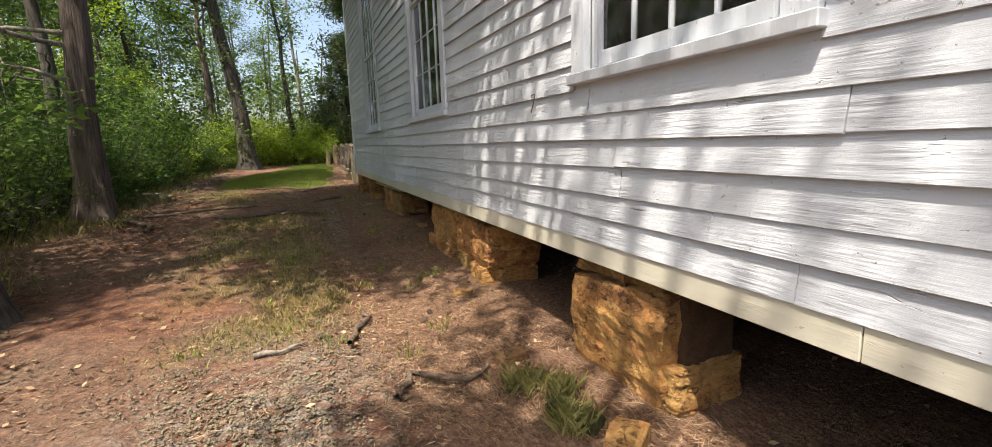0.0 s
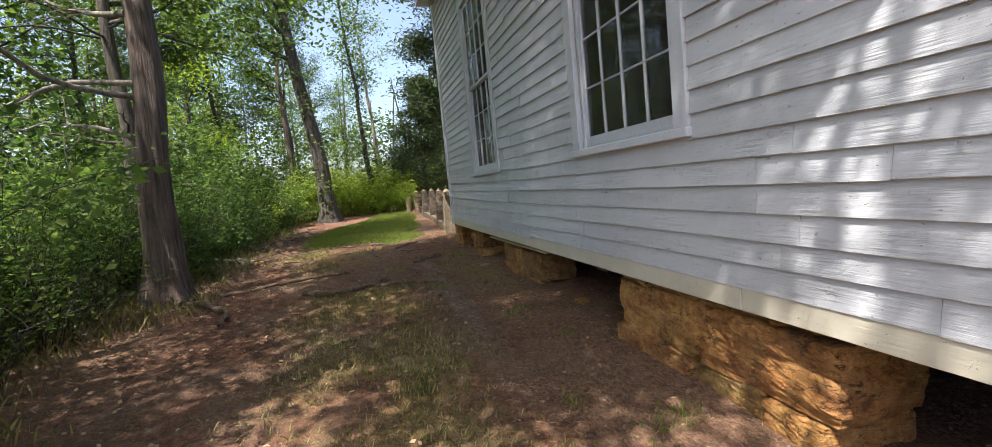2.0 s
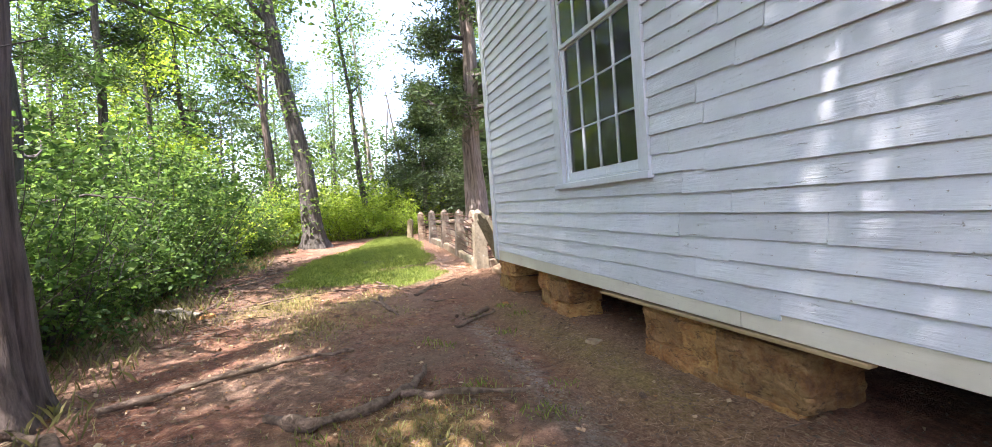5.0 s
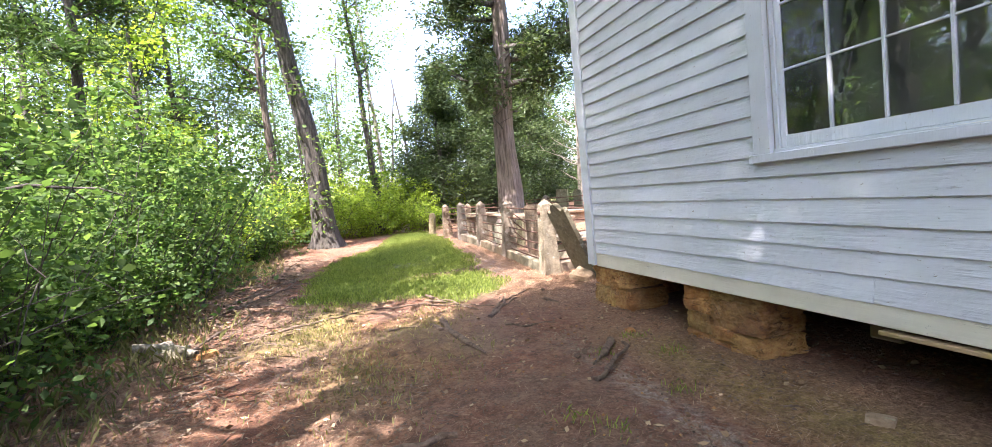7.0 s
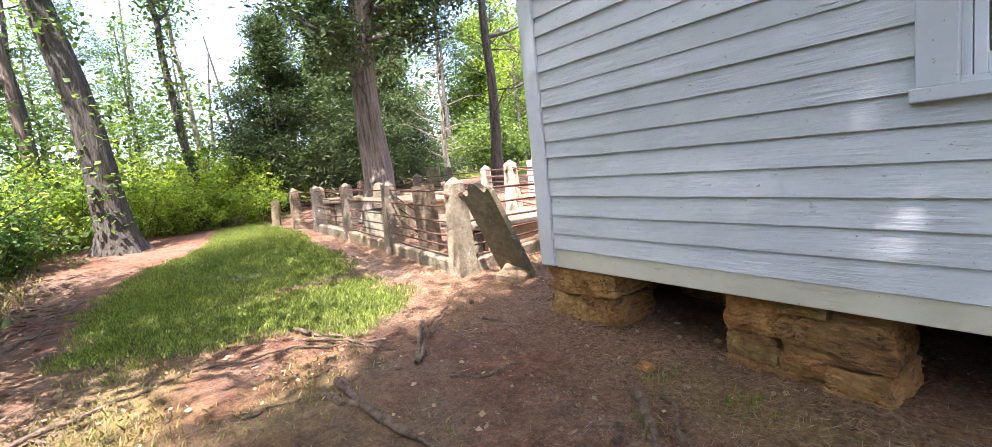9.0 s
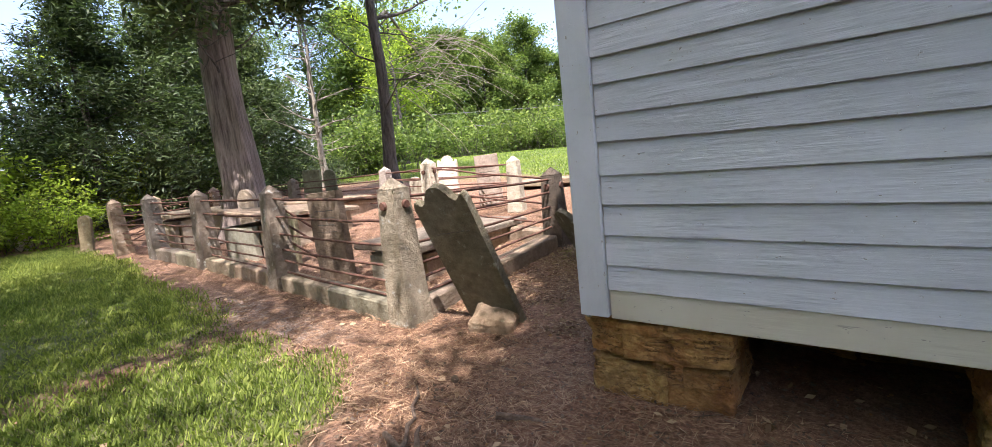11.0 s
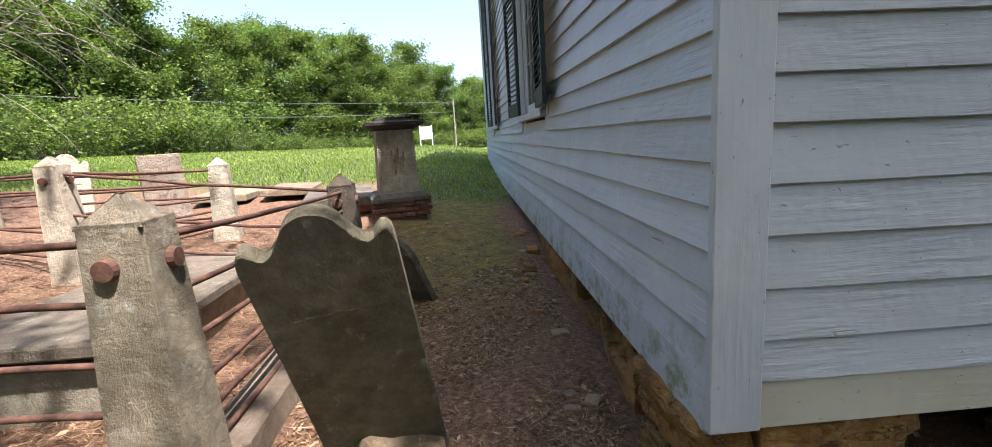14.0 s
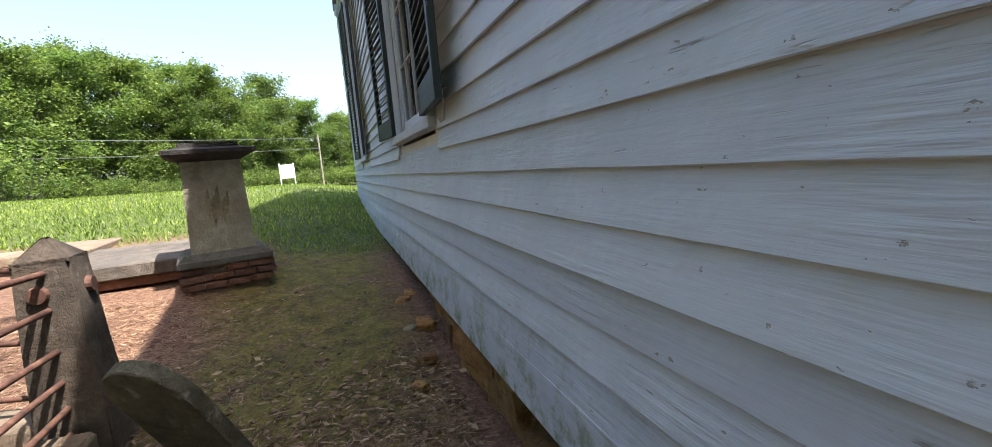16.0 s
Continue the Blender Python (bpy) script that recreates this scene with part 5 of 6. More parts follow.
# dead limbs of the near cedar, over the undergrowth
limb_rng = np.random.default_rng(55)
for z, az, length in ((3.1, 195, 3.0), (3.3, 178, 3.2), (4.3, 170, 2.4), (4.6, 205, 2.6), (4.9, 20, 1.6), (2.5, 185, 1.4)):
    lb = bend((-3.36, 10.85, gz(-3.3, 10.8) + z), (math.cos(radians(az)), math.sin(radians(az)), 0.12), length, 8, limb_rng, 0.12)
    dl = [(lb, np.linspace(0.05, 0.008, len(lb)))]
    for _ in range(6):
        tw = bend(line_at(lb, limb_rng.uniform(0.3, 0.95)), limb_rng.normal(size=3) + (lb[-1] - lb[0]) / length, limb_rng.uniform(0.4, 1.1), 4, limb_rng, 0.2)
        dl.append((tw, np.linspace(0.014, 0.004, len(tw))))
    V, F = tubes(dl[:1], 6)
    limb_ob = tagged(array_mesh("dead_branch", V, F, M_DEADWOOD, smooth=True), "bleached dead cedar branch reaching into the woods", "branch", group="dead cedar limbs")
    for tw in dl[1:]:
        V, F = tubes([tw], 5)
        array_mesh("twig", V, F, M_DEADWOOD, limb_ob, smooth=True)

# the woods behind: a few models, copied
models = [
    tree("oak_tree", -9.0, 15.5, 14.0, 0.18, 201, OAK, M_BARK, M_LEAF, 0.25, 3.4, 18, 8, 13, 0.20, (0.01, 0), 0.35, 0.55, group="woodland trees", fine=False),
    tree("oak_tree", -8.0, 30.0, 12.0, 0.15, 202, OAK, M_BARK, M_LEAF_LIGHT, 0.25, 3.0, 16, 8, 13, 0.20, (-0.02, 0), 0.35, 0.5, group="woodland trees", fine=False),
    tree("pine_tree", -12.0, 20.0, 16.0, 0.18, 203, "straight pine in the woods", M_BARK, M_LEAF_PINE, 0.4, 2.4, 22, 6, 13, 0.20, (0.0, 0), 0.08, 0.36, group="woodland trees", fine=False, aspect=0.3),
]
wood_rng = np.random.default_rng(77)
places = []
for i in range(400):
    x, y = wood_rng.uniform(-24, 2), wood_rng.uniform(-8, 52)
    edge = np.interp(y, [-8, 8, 14, 22, 28, 40], [-11, -11, -10, -8.5, -5.5, 0.0])
    if x > edge or any((x - a) ** 2 + (y - b) ** 2 < 8 for a, b in places):
        continue
    places.append((x, y))
for i in range(300):
    az, dist = radians(wood_rng.uniform(6, 44)), wood_rng.uniform(26, 46)
    x, y = dist * math.sin(az) + 1, 10 + dist * math.cos(az)
    if y < 31 - 0.1 * x or any((x - a) ** 2 + (y - b) ** 2 < 9 for a, b in places):
        continue
    places.append((x, y))
places = [p for p in places if p[0] > -17 and p[1] > 4 and not (-9 < p[0] < 7 and p[1] < 36)][:48]
for i, (x, y) in enumerate(places):
    s = wood_rng.uniform(0.62, 1.05) * (0.72 if -3 < x < 6 else 1.0)
    base = models[int(wood_rng.choice(3, p=(0.5, 0.22, 0.28)))]
    copy_thing(base, pose(x, y, gz(x, y) - 0.1, 0, 0, wood_rng.uniform(0, 360)) @ Matrix.Scale(s, 4))

# far edge of the woods across the field
far_models = [
    tree("field_edge_tree", 62.0, 40.0, 15.0, 0.25, 301, "leafy tree at the far edge of the field", M_BARK, M_LEAF_FAR, 0.05, 4.6, 34, 9, 24, 0.25, (0, 0), 0.3, 0.50, group="field edge trees", fine=False, aspect=0.75, dome=True),
    tree("field_edge_tree", 66.0, 30.0, 14.0, 0.25, 302, "leafy tree at the far edge of the field", M_BARK, M_LEAF, 0.05, 4.0, 32, 9, 24, 0.25, (0, 0), 0.35, 0.50, group="field edge trees", fine=False, aspect=0.75, dome=True),
    tree("field_edge_tree", 70.0, 22.0, 13.5, 0.25, 303, "dense dark tree at the far edge of the field", M_BARK, M_LEAF_FAR, 0.05, 4.8, 34, 8, 24, 0.25, (0, 0), 0.2, 0.50, group="field edge trees", fine=False, aspect=0.75, dome=True),
]
for i in range(44):
    a = 36 + 64 * (i + wood_rng.uniform(0, 1)) / 44
    dist = float(np.interp(a, [36, 50, 70, 84, 100], [36, 44, 58, 66, 78])) + (0 if i % 2 else wood_rng.uniform(3, 11))
    x, y = dist * math.sin(radians(a)), 14.5 + dist * math.cos(radians(a))
    s = wood_rng.uniform(0.8, 1.0) * float(np.interp(a, [36, 60, 75, 84, 90, 100], [0.80, 0.89, 0.93, 0.84, 0.77, 0.70]))
    copy_thing(far_models[int(wood_rng.choice(3, p=(0.5, 0.22, 0.28)))], pose(x, y, gz(x, y) - 0.3, 0, 0, wood_rng.uniform(0, 360)) @ Matrix.Scale(s, 4))


# ------------------------------------------------------------ undergrowth
def bush(name, x, y, rx_, ry_, hgt, seed, label, leaf, n=2600, leaf_size=0.085, group="undergrowth", twigs=True):
    """A shrub of many thin stems with leaves along them."""
    rng = np.random.default_rng(seed)
    b = empty(name, pose(x, y, gz(x, y) - 0.03))
    tagged(b, label, "shrub", group=group)
    stems, cs = [], []
    k = 26
    for i in range(k):
        az, q = rng.uniform(0, 6.283), math.sqrt(rng.uniform(0.02, 1))
        foot_ = (rx_ * 0.5 * q * math.cos(az), ry_ * 0.5 * q * math.sin(az), 0)
        st = bend(foot_, (math.cos(az) * 0.55 * q, math.sin(az) * 0.55 * q, 1), hgt * rng.uniform(0.55, 1.08), 6, rng, 0.12)
        stems.append((st, np.linspace(0.012, 0.003, len(st))))
        for j in range(4):
            tw = bend(line_at(st, rng.uniform(0.15, 1)), rng.normal(size=3) + [0, 0, 0.25], rng.uniform(0.25, 0.6) * max(rx_, 0.6), 3, rng, 0.2)
            if twigs:
                stems.append((tw, np.linspace(0.005, 0.002, len(tw))))
            m = n // (k * 4)
            u = rng.uniform(0.2, 1.05, m)
            cs.append(np.array([line_at(tw, min(v, 1)) for v in u]) + rng.normal(size=(m, 3)) * 0.10)
    V, F = tubes(stems, 3)
    array_mesh("stemwork", V, F, M_BARK, b)["kind"] = "stuff"
    V, F = leaves(np.concatenate(cs), leaf_size, rng, 0.1)
    array_mesh("foliage", V, F, leaf, b)
    return b


BL = "leafy green undergrowth at the edge of the woods"
bushes = [bush("shrub", -4.9, 9.0, 1.5, 1.5, 1.9, 401, BL, M_LEAF_DARK, 3400, twigs=False), bush("shrub", -4.5, 13.4, 1.4, 1.5, 2.3, 402, BL, M_LEAF_DARK, 3600, twigs=False),
          bush("shrub", -5.2, 17.0, 1.6, 1.4, 2.6, 403, BL, M_LEAF_DARK, 3600, twigs=False)]
loose = bush("sapling", -4.1, 7.2, 0.8, 0.8, 2.4, 406, "thin leafy sapling at the edge of the path", M_LEAF, 900, 0.075, "saplings")
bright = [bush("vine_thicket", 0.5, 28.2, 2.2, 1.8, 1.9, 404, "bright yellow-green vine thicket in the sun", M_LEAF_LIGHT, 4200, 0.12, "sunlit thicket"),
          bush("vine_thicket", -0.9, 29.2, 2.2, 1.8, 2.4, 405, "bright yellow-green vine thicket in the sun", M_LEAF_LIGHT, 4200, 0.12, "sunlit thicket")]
rough_bush = bush("hedge_shrub", 40.0, 40.0, 1.7, 1.7, 2.4, 407, "leafy shrub along the edge of the woods", M_LEAF_FAR, 1500, 0.17, "woodland edge shrubs", False)
big_bush = bush("tall_shrub", -7.2, 12.0, 1.7, 1.7, 3.6, 408, "tall leafy undergrowth in the woods", M_LEAF_DARK, 3000, 0.13, "tall undergrowth", False)
brush_rng = np.random.default_rng(88)
for i in range(58):
    y = brush_rng.uniform(1.5, 26)
    edge = float(np.interp(y, [1, 4, 8, 12, 16, 20, 24, 28], [-4.9, -4.8, -4.9, -4.7, -4.4, -4.1, -3.7, -2.7]))
    x = edge - brush_rng.exponential(1.4) + (0.2 if y > 10 else 0)
    s = brush_rng.uniform(0.6, 1.25)
    copy_thing(bushes[i % 3], pose(x, y, gz(x, y) - 0.03, 0, 0, brush_rng.uniform(0, 360)) @ Matrix.Scale(s, 4))
for i in range(30):
    y = brush_rng.uniform(2, 30)
    x = float(np.interp(y, [0, 20, 30], [-6.4, -6.0, -4.5])) - brush_rng.uniform(0, 4.5)
    copy_thing(big_bush, pose(x, y, gz(x, y) - 0.05, 0, 0, brush_rng.uniform(0, 360)) @ Matrix.Scale(brush_rng.uniform(0.7, 1.5), 4))
for i in range(26):
    y = brush_rng.uniform(4.0, 15) if i < 12 else brush_rng.uniform(4.6, 9.6)
    x = -4.1 - brush_rng.uniform(-0.35 if i > 11 else 0, 0.9)
    copy_thing(loose, pose(x, y, gz(x, y) - 0.03, 0, 0, brush_rng.uniform(0, 360)) @ Matrix.Scale(brush_rng.uniform(0.4, 1.2), 4))
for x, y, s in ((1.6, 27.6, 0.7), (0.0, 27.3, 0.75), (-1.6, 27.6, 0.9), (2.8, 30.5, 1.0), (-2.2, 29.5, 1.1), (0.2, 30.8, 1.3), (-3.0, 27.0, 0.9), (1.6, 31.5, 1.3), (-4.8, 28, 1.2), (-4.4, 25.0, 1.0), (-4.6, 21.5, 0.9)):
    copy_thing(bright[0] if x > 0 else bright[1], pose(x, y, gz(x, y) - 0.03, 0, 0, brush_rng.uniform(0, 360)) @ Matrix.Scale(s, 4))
for i in range(50):
    a = radians(brush_rng.uniform(4, 62))
    dist = brush_rng.uniform(19.5, 28) if a < radians(40) else brush_rng.uniform(26, 36)
    x, y = 1.5 + dist * math.sin(a), 13 + dist * math.cos(a)
    copy_thing(rough_bush, pose(x, y, gz(x, y) - 0.03, 0, 0, brush_rng.uniform(0, 360)) @ Matrix.Scale(brush_rng.uniform(0.7, 1.3), 4))
for i in range(60):
    a = 36 + 62 * (i + brush_rng.uniform(0, 1)) / 60
    dist = float(np.interp(a, [36, 50, 70, 84, 100], [33, 41, 54, 61, 72])) + brush_rng.uniform(-1, 1)
    x, y = dist * math.sin(radians(a)), 14.5 + dist * math.cos(radians(a))
    copy_thing(rough_bush, pose(x, y, gz(x, y) - 0.1, 0, 0, brush_rng.uniform(0, 360)) @ Matrix.Scale(brush_rng.uniform(0.7, 1.3), 4))


def far_woods():
    """The depth of the woods, too far and thick to tell trees apart."""
    r = np.random.default_rng(501)
    cs = []
    for i in range(1500):
        if i % 5 < 3:
            x, y = r.uniform(-30, -13), r.uniform(-6, 46)
        else:
            x, y = r.uniform(-14, 22), r.uniform(40, 54)
        top = 10.5 if x < -6 else 7.5
        z = gz(x, y) + top * r.uniform(0, 1) ** 1.2
        cs.append(np.array([x, y, z]) + r.normal(size=(36, 3)) * [0.95, 0.95, 0.6])
    for i in range(900):
        a = r.uniform(34, 102)
        dist = float(np.interp(a, [34, 50, 70, 84, 102], [40, 50, 64, 73, 86])) + r.uniform(-3, 4)
        x, y = dist * math.sin(radians(a)), 14.5 + dist * math.cos(radians(a))
        top = float(np.interp(a, [34, 60, 75, 84, 90, 102], [9, 11.5, 13, 11.5, 9.5, 8])) * (0.86 + 0.12 * math.sin(a * 1.9) + 0.06 * math.sin(a * 5.3))
        cs.append(np.array([x, y, gz(x, y) + top * r.uniform(0, 1) ** 0.8]) + r.normal(size=(36, 3)) * [1.0, 1.0, 0.7])
    V, F = leaves(np.concatenate(cs), 0.36, r, 0.2)
    tagged(array_mesh("far_woods_foliage", V, F, M_LEAF_DEEP), "dense green depth of the woods", "woods", kind="stuff")
    lines = []
    for i in range(60):
        x, y = (r.uniform(-26, -12), r.uniform(0, 44)) if i % 3 else (r.uniform(-12, 16), r.uniform(40, 50))
        b0 = np.array([x, y, gz(x, y) - 0.2])
        lines.append((bend(b0, (r.normal() * 0.04, r.normal() * 0.04, 1), r.uniform(8, 12), 5, r, 0.03), np.linspace(0.14, 0.04, 6)))
    V, F = tubes(lines, 6)
    tagged(array_mesh("far_woods_trunks", V, F, M_BARK, smooth=True), "thin trunks deep in the woods", "woods", kind="stuff")


far_woods()

# bare arching twigs hanging before the field
hang = np.random.default_rng(61)
tw_lines = []
for i in range(46):
    p = np.array([10.3 + hang.normal() * 0.7, 24.0 + hang.normal() * 0.6, gz(10, 24) + hang.uniform(2.6, 4.6)])
    ln = bend(p, (hang.uniform(0.2, 1.0), hang.uniform(-0.8, 0.1), hang.uniform(-0.2, 0.5)), hang.uniform(1.5, 3.4), 9, hang, 0.10, -0.09)
    tw_lines.append((ln, np.linspace(0.014, 0.004, len(ln))))
main = np.array([[8.4, 23.4, gz(8.4, 23.4) + 4.6], [9.2, 23.6, gz(9, 23) + 5.1], [10.3, 24.0, gz(10, 24) + 4.4], [11.2, 23.8, gz(11, 24) + 3.2]])
tw_lines.append((main, np.array([0.06, 0.05, 0.035, 0.015])))
for ln in tw_lines:
    V, F = tubes([ln], 5)
    tagged(array_mesh("bare_branch", V, F, M_DEADWOOD, smooth=True), "pale bare arching branch hanging over the graves", "branch", group="bare branches")


# ------------------------------------------------------------ far things: sign, pole, cables
sx_, sy_ = 40.0, 17.6
sign = empty("roadside_sign", pose(sx_, sy_, gz(sx_, sy_), 0, 0, -74))
tagged(sign, "white roadside sign board on two posts across the field", "sign")
part("board", box(-0.5, -0.03, 0.75, 0.5, 0.03, 1.75, 0.01), M_SIGN, sign)
for a in (-0.52, 0.46):
    part("post", box(a, -0.04, -0.3, a + 0.07, 0.04, 1.85, 0.008), M_SIGN, sign)
for k in range(5):
    part("text_line", box(-0.36 + 0.03 * (k % 2), -0.036, 1.55 - k * 0.14, 0.36 - 0.05 * (k % 3), -0.031, 1.60 - k * 0.14), M_INK, sign)
px_, py_ = 52.0, 15.4
V, F = tubes([([(0, 0, -0.5), (0, 0, 2.5), (0.02, 0, 5.2)], [0.08, 0.075, 0.065])], 10)
pole = array_mesh("utility_pole", V, F, M_DEADWOOD, smooth=True)
pole.matrix_world = pose(px_, py_, gz(px_, py_))
tagged(pole, "thin pale utility pole across the field", "pole")
for dz in (3.3, 4.3):
    pts = []
    for k in range(13):
        s = k / 12
        pts.append((15 + 37 * s, 45 - 29.6 * s, 1.3 + dz - 0.9 * math.sin(math.pi * s) * 0.6))
    V, F = tubes([(pts, [0.018] * 13)], 5)
    tagged(array_mesh("power_line", V, F, M_WIRE), "thin power line before the far trees", "cable", group="power lines")


# ------------------------------------------------------------ roots, sticks, small growth
def root(points, r0, label="exposed woody root in the red clay", name="tree_root", mat=None, group="roots", lift=0.4):
    rr = np.random.default_rng(int(abs(points[0][0]) * 100 + points[0][1] * 10))
    pts = []
    for (x0, y0), (x1, y1) in zip(points, points[1:]):
        n = max(3, int(math.hypot(x1 - x0, y1 - y0) / 0.10))
        for k in range(n):
            s = k / n
            x, y = x0 + (x1 - x0) * s + rr.normal() * 0.012, y0 + (y1 - y0) * s + rr.normal() * 0.018
            pts.append((x, y, gz(x, y) + 0.012 + r0 * (lift + 0.35) + rr.normal() * 0.006))
    n = len(pts)
    rad = 1.1 * r0 * (1 - 0.6 * np.linspace(0, 1, n)) * (1 + 0.26 * rr.normal(size=n))
    V, F = tubes([(pts, np.maximum(rad, 0.004))], 8)
    ob = array_mesh(name, V, F, mat or M_ROOT, smooth=True)
    return tagged(ob, label, name.replace("_", " "), group=group)


root([(-1.35, 9.9), (-1.04, 9.68), (-0.7, 9.75), (-0.38, 9.97), (-0.18, 10.28), (-0.1, 10.6)], 0.042)
root([(-0.4, 9.95), (0.0, 9.75), (0.47, 9.6), (0.62, 9.7)], 0.03)
root([(-2.63, 10.66), (-2.3, 10.85), (-2.0, 11.05), (-1.6, 11.2), (-1.14, 11.36), (-0.6, 11.3)], 0.035)
root([(0.44, 11.65), (0.6, 11.8), (1.04, 12.2), (1.1, 12.35)], 0.024, "broken piece of root on the clay", "fallen_branch", M_ROOT, "sticks", 0.9)
root([(1.02, 12.41), (0.75, 12.1), (0.46, 11.91)], 0.03)
root([(-0.28, 13.94), (-0.25, 13.4), (-0.18, 12.93), (-0.1, 12.6)], 0.032)
root([(0.26, 13.76), (0.5, 14.1), (0.93, 14.52)], 0.02)
root([(-2.27, 14.46), (-1.7, 14.7), (-1.04, 14.93), (-0.2, 14.75), (0.31, 14.13)], 0.016)
root([(-0.41, 13.86), (-0.2, 13.3), (-0.12, 12.78)], 0.022)
root([(0.72, 14.55), (0.6, 14.2), (0.35, 13.79)], 0.018, "thin grey stick on the ground", "fallen_branch", M_ROOT, "sticks", 1.0)
root([(-0.23, 14.92), (0.3, 14.3), (0.55, 14.1)], 0.014, "thin grey stick on the ground", "fallen_branch", M_ROOT, "sticks", 1.0)
root([(1.12, 14.15), (1.26, 13.8)], 0.014, "thin grey stick on the ground", "fallen_branch", M_ROOT, "sticks", 1.0)
root([(-0.36, 3.57), (-0.1, 3.62), (0.06, 3.7)], 0.018, "short green-grey stick on the gravel", "fallen_branch", M_DEADWOOD, "sticks", 1.0)
root([(0.3, 3.5), (0.36, 3.75), (0.5, 4.0), (0.45, 4.3)], 0.03)
root([(0.45, 2.6), (0.6, 2.9), (0.95, 2.75), (1.2, 2.9)], 0.028)
root([(-2.9, 14.3), (-2.5, 15.6), (-2.9, 17.0)], 0.015, "fallen branch along the edge of the woods", "fallen_branch", M_ROOT, "sticks", 1.0)
root([(-3.4, 15.0), (-2.2, 17.4), (-2.1, 18.6)], 0.015, "fallen branch along the edge of the woods", "fallen_branch", M_ROOT, "sticks", 1.0)
root([(-3.0, 16.4), (-1.9, 18.9)], 0.015, "fallen branch along the edge of the woods", "fallen_branch", M_ROOT, "sticks", 1.0)
root([(-3.45, 14.55), (-3.15, 14.45), (-2.85, 14.1), (-2.7, 14.0)], 0.06, "pale rotten log at the edge of the woods", "rotten_log", M_DEADWOOD, "sticks", 0.8)
root([(-3.2, 10.6), (-2.7, 10.2), (-2.2, 9.4), (-2.1, 8.6)], 0.045)
root([(0.34, 13.42), (0.55, 13.28), (0.95, 13.21)], 0.012, "thin grey stick on the ground", "fallen_branch", M_ROOT, "sticks", 1.0)
root([(-0.23, 15.23), (0.06, 14.61), (0.26, 14.04)], 0.013, "thin grey stick on the ground", "fallen_branch", M_ROOT, "sticks", 1.0)
root([(-0.89, 13.89), (-0.65, 13.9), (-0.45, 13.79)], 0.012, "thin grey stick on the ground", "fallen_branch", M_ROOT, "sticks", 1.0)
root([(0.27, 13.79), (0.57, 14.28), (1.2, 14.82)], 0.016, "forked grey stick on the ground", "fallen_branch", M_ROOT, "sticks", 1.0)
stone("mossy_stone", None, 1.30, 2.05, gz(1.3, 2.05) + 0.01, 0.13, 0.34, 0.12, 51, M_MOSSROCK, 5, 0.16, 0.6, (0, 0, 18))
tagged(bpy.data.objects["mossy_stone"], "stone thick with green moss beside the pier", "stone")
for i, (x, y, s) in enumerate(((1.3, 2.85, 0.2), (1.42, 1.75, 0.24), (1.5, 1.45, 0.2), (1.89, 7.52, 0.15), (1.45, 4.3, 0.18), (-3.05, 14.3, 0.3), (-2.7, 14.1, 0.2), (1.35, 12.6, 0.1), (1.5, 10.4, 0.14))):
    o = stone("loose_stone", None, x, y, gz(x, y) + s * 0.1, s, s * 0.8, s * 0.4, 60 + i, M_PALEROCK if i % 3 == 2 else M_ROCK, 2, 0.12, 0.55, (0, 0, i * 37))
    tagged(o, "small loose broken stone on the ground", "stone", group="loose stones")


foot_rng = np.random.default_rng(64)
for i in range(16):
    x, y, d = foot_rng.uniform(2.4, 6.4), foot_rng.uniform(13.93, 14.16), foot_rng.uniform(0.05, 0.14)
    o = stone("loose_stone", None, x, y, gz(x, y) + d * 0.15, d, d * 0.75, d * 0.5, 90 + i, M_PALEROCK if i % 3 == 0 else M_ROCK, 3, 0.12, 0.5, (0, 0, i * 53))
    tagged(o, "small broken stone at the foot of the end wall", "stone", group="loose stones")


def pine_cone():
    """A small open cone: a core ringed by scales."""
    bm = bmesh.new()
    for k in range(7):
        z, r_ = -0.03 + k * 0.01, 0.024 * math.sin(math.pi * (k + 1) / 8.5)
        for j in range(8):
            a_ = j * 0.785 + k * 0.4
            c_, s_ = math.cos(a_), math.sin(a_)
            p0, p1 = (r_ * 0.3 * c_, r_ * 0.3 * s_, z), (r_ * c_ - 0.005 * s_, r_ * s_ + 0.005 * c_, z + 0.008)
            p2 = (r_ * c_ + 0.005 * s_, r_ * s_ - 0.005 * c_, z + 0.008)
            p3 = (r_ * 0.4 * c_, r_ * 0.4 * s_, z + 0.012)
            vs_ = [bm.verts.new(p) for p in (p0, p1, p3, p2)]
            bm.faces.new(vs_)
    return bm


cone0 = part("pine_cone", pine_cone(), M_ROOT)
tagged(cone0, "small open brown pine cone on the ground", "pine cone", group="pine cones")
cone_spots = [(0.55, 12.2), (0.66, 12.28), (0.7, 3.6), (0.95, 3.9), (1.05, 4.05), (0.3, 7.7), (1.2, 9.2), (-0.9, 13.1), (1.3, 14.6), (0.8, 5.2)]
cone0.matrix_world = pose(*cone_spots[0], gz(*cone_spots[0]) + 0.03, 80, 10, 30)
for i, (x, y) in enumerate(cone_spots[1:]):
    copy_thing(cone0, pose(x, y, gz(x, y) + 0.03, 75 + i * 3, 12, i * 71))


def scatter(n, x0, x1, y0, y1, weight, rng):
    x, y = rng.uniform(x0, x1, n), rng.uniform(y0, y1, n)
    keep = rng.uniform(0, 1, n) < weight(x, y)
    return x[keep], y[keep]


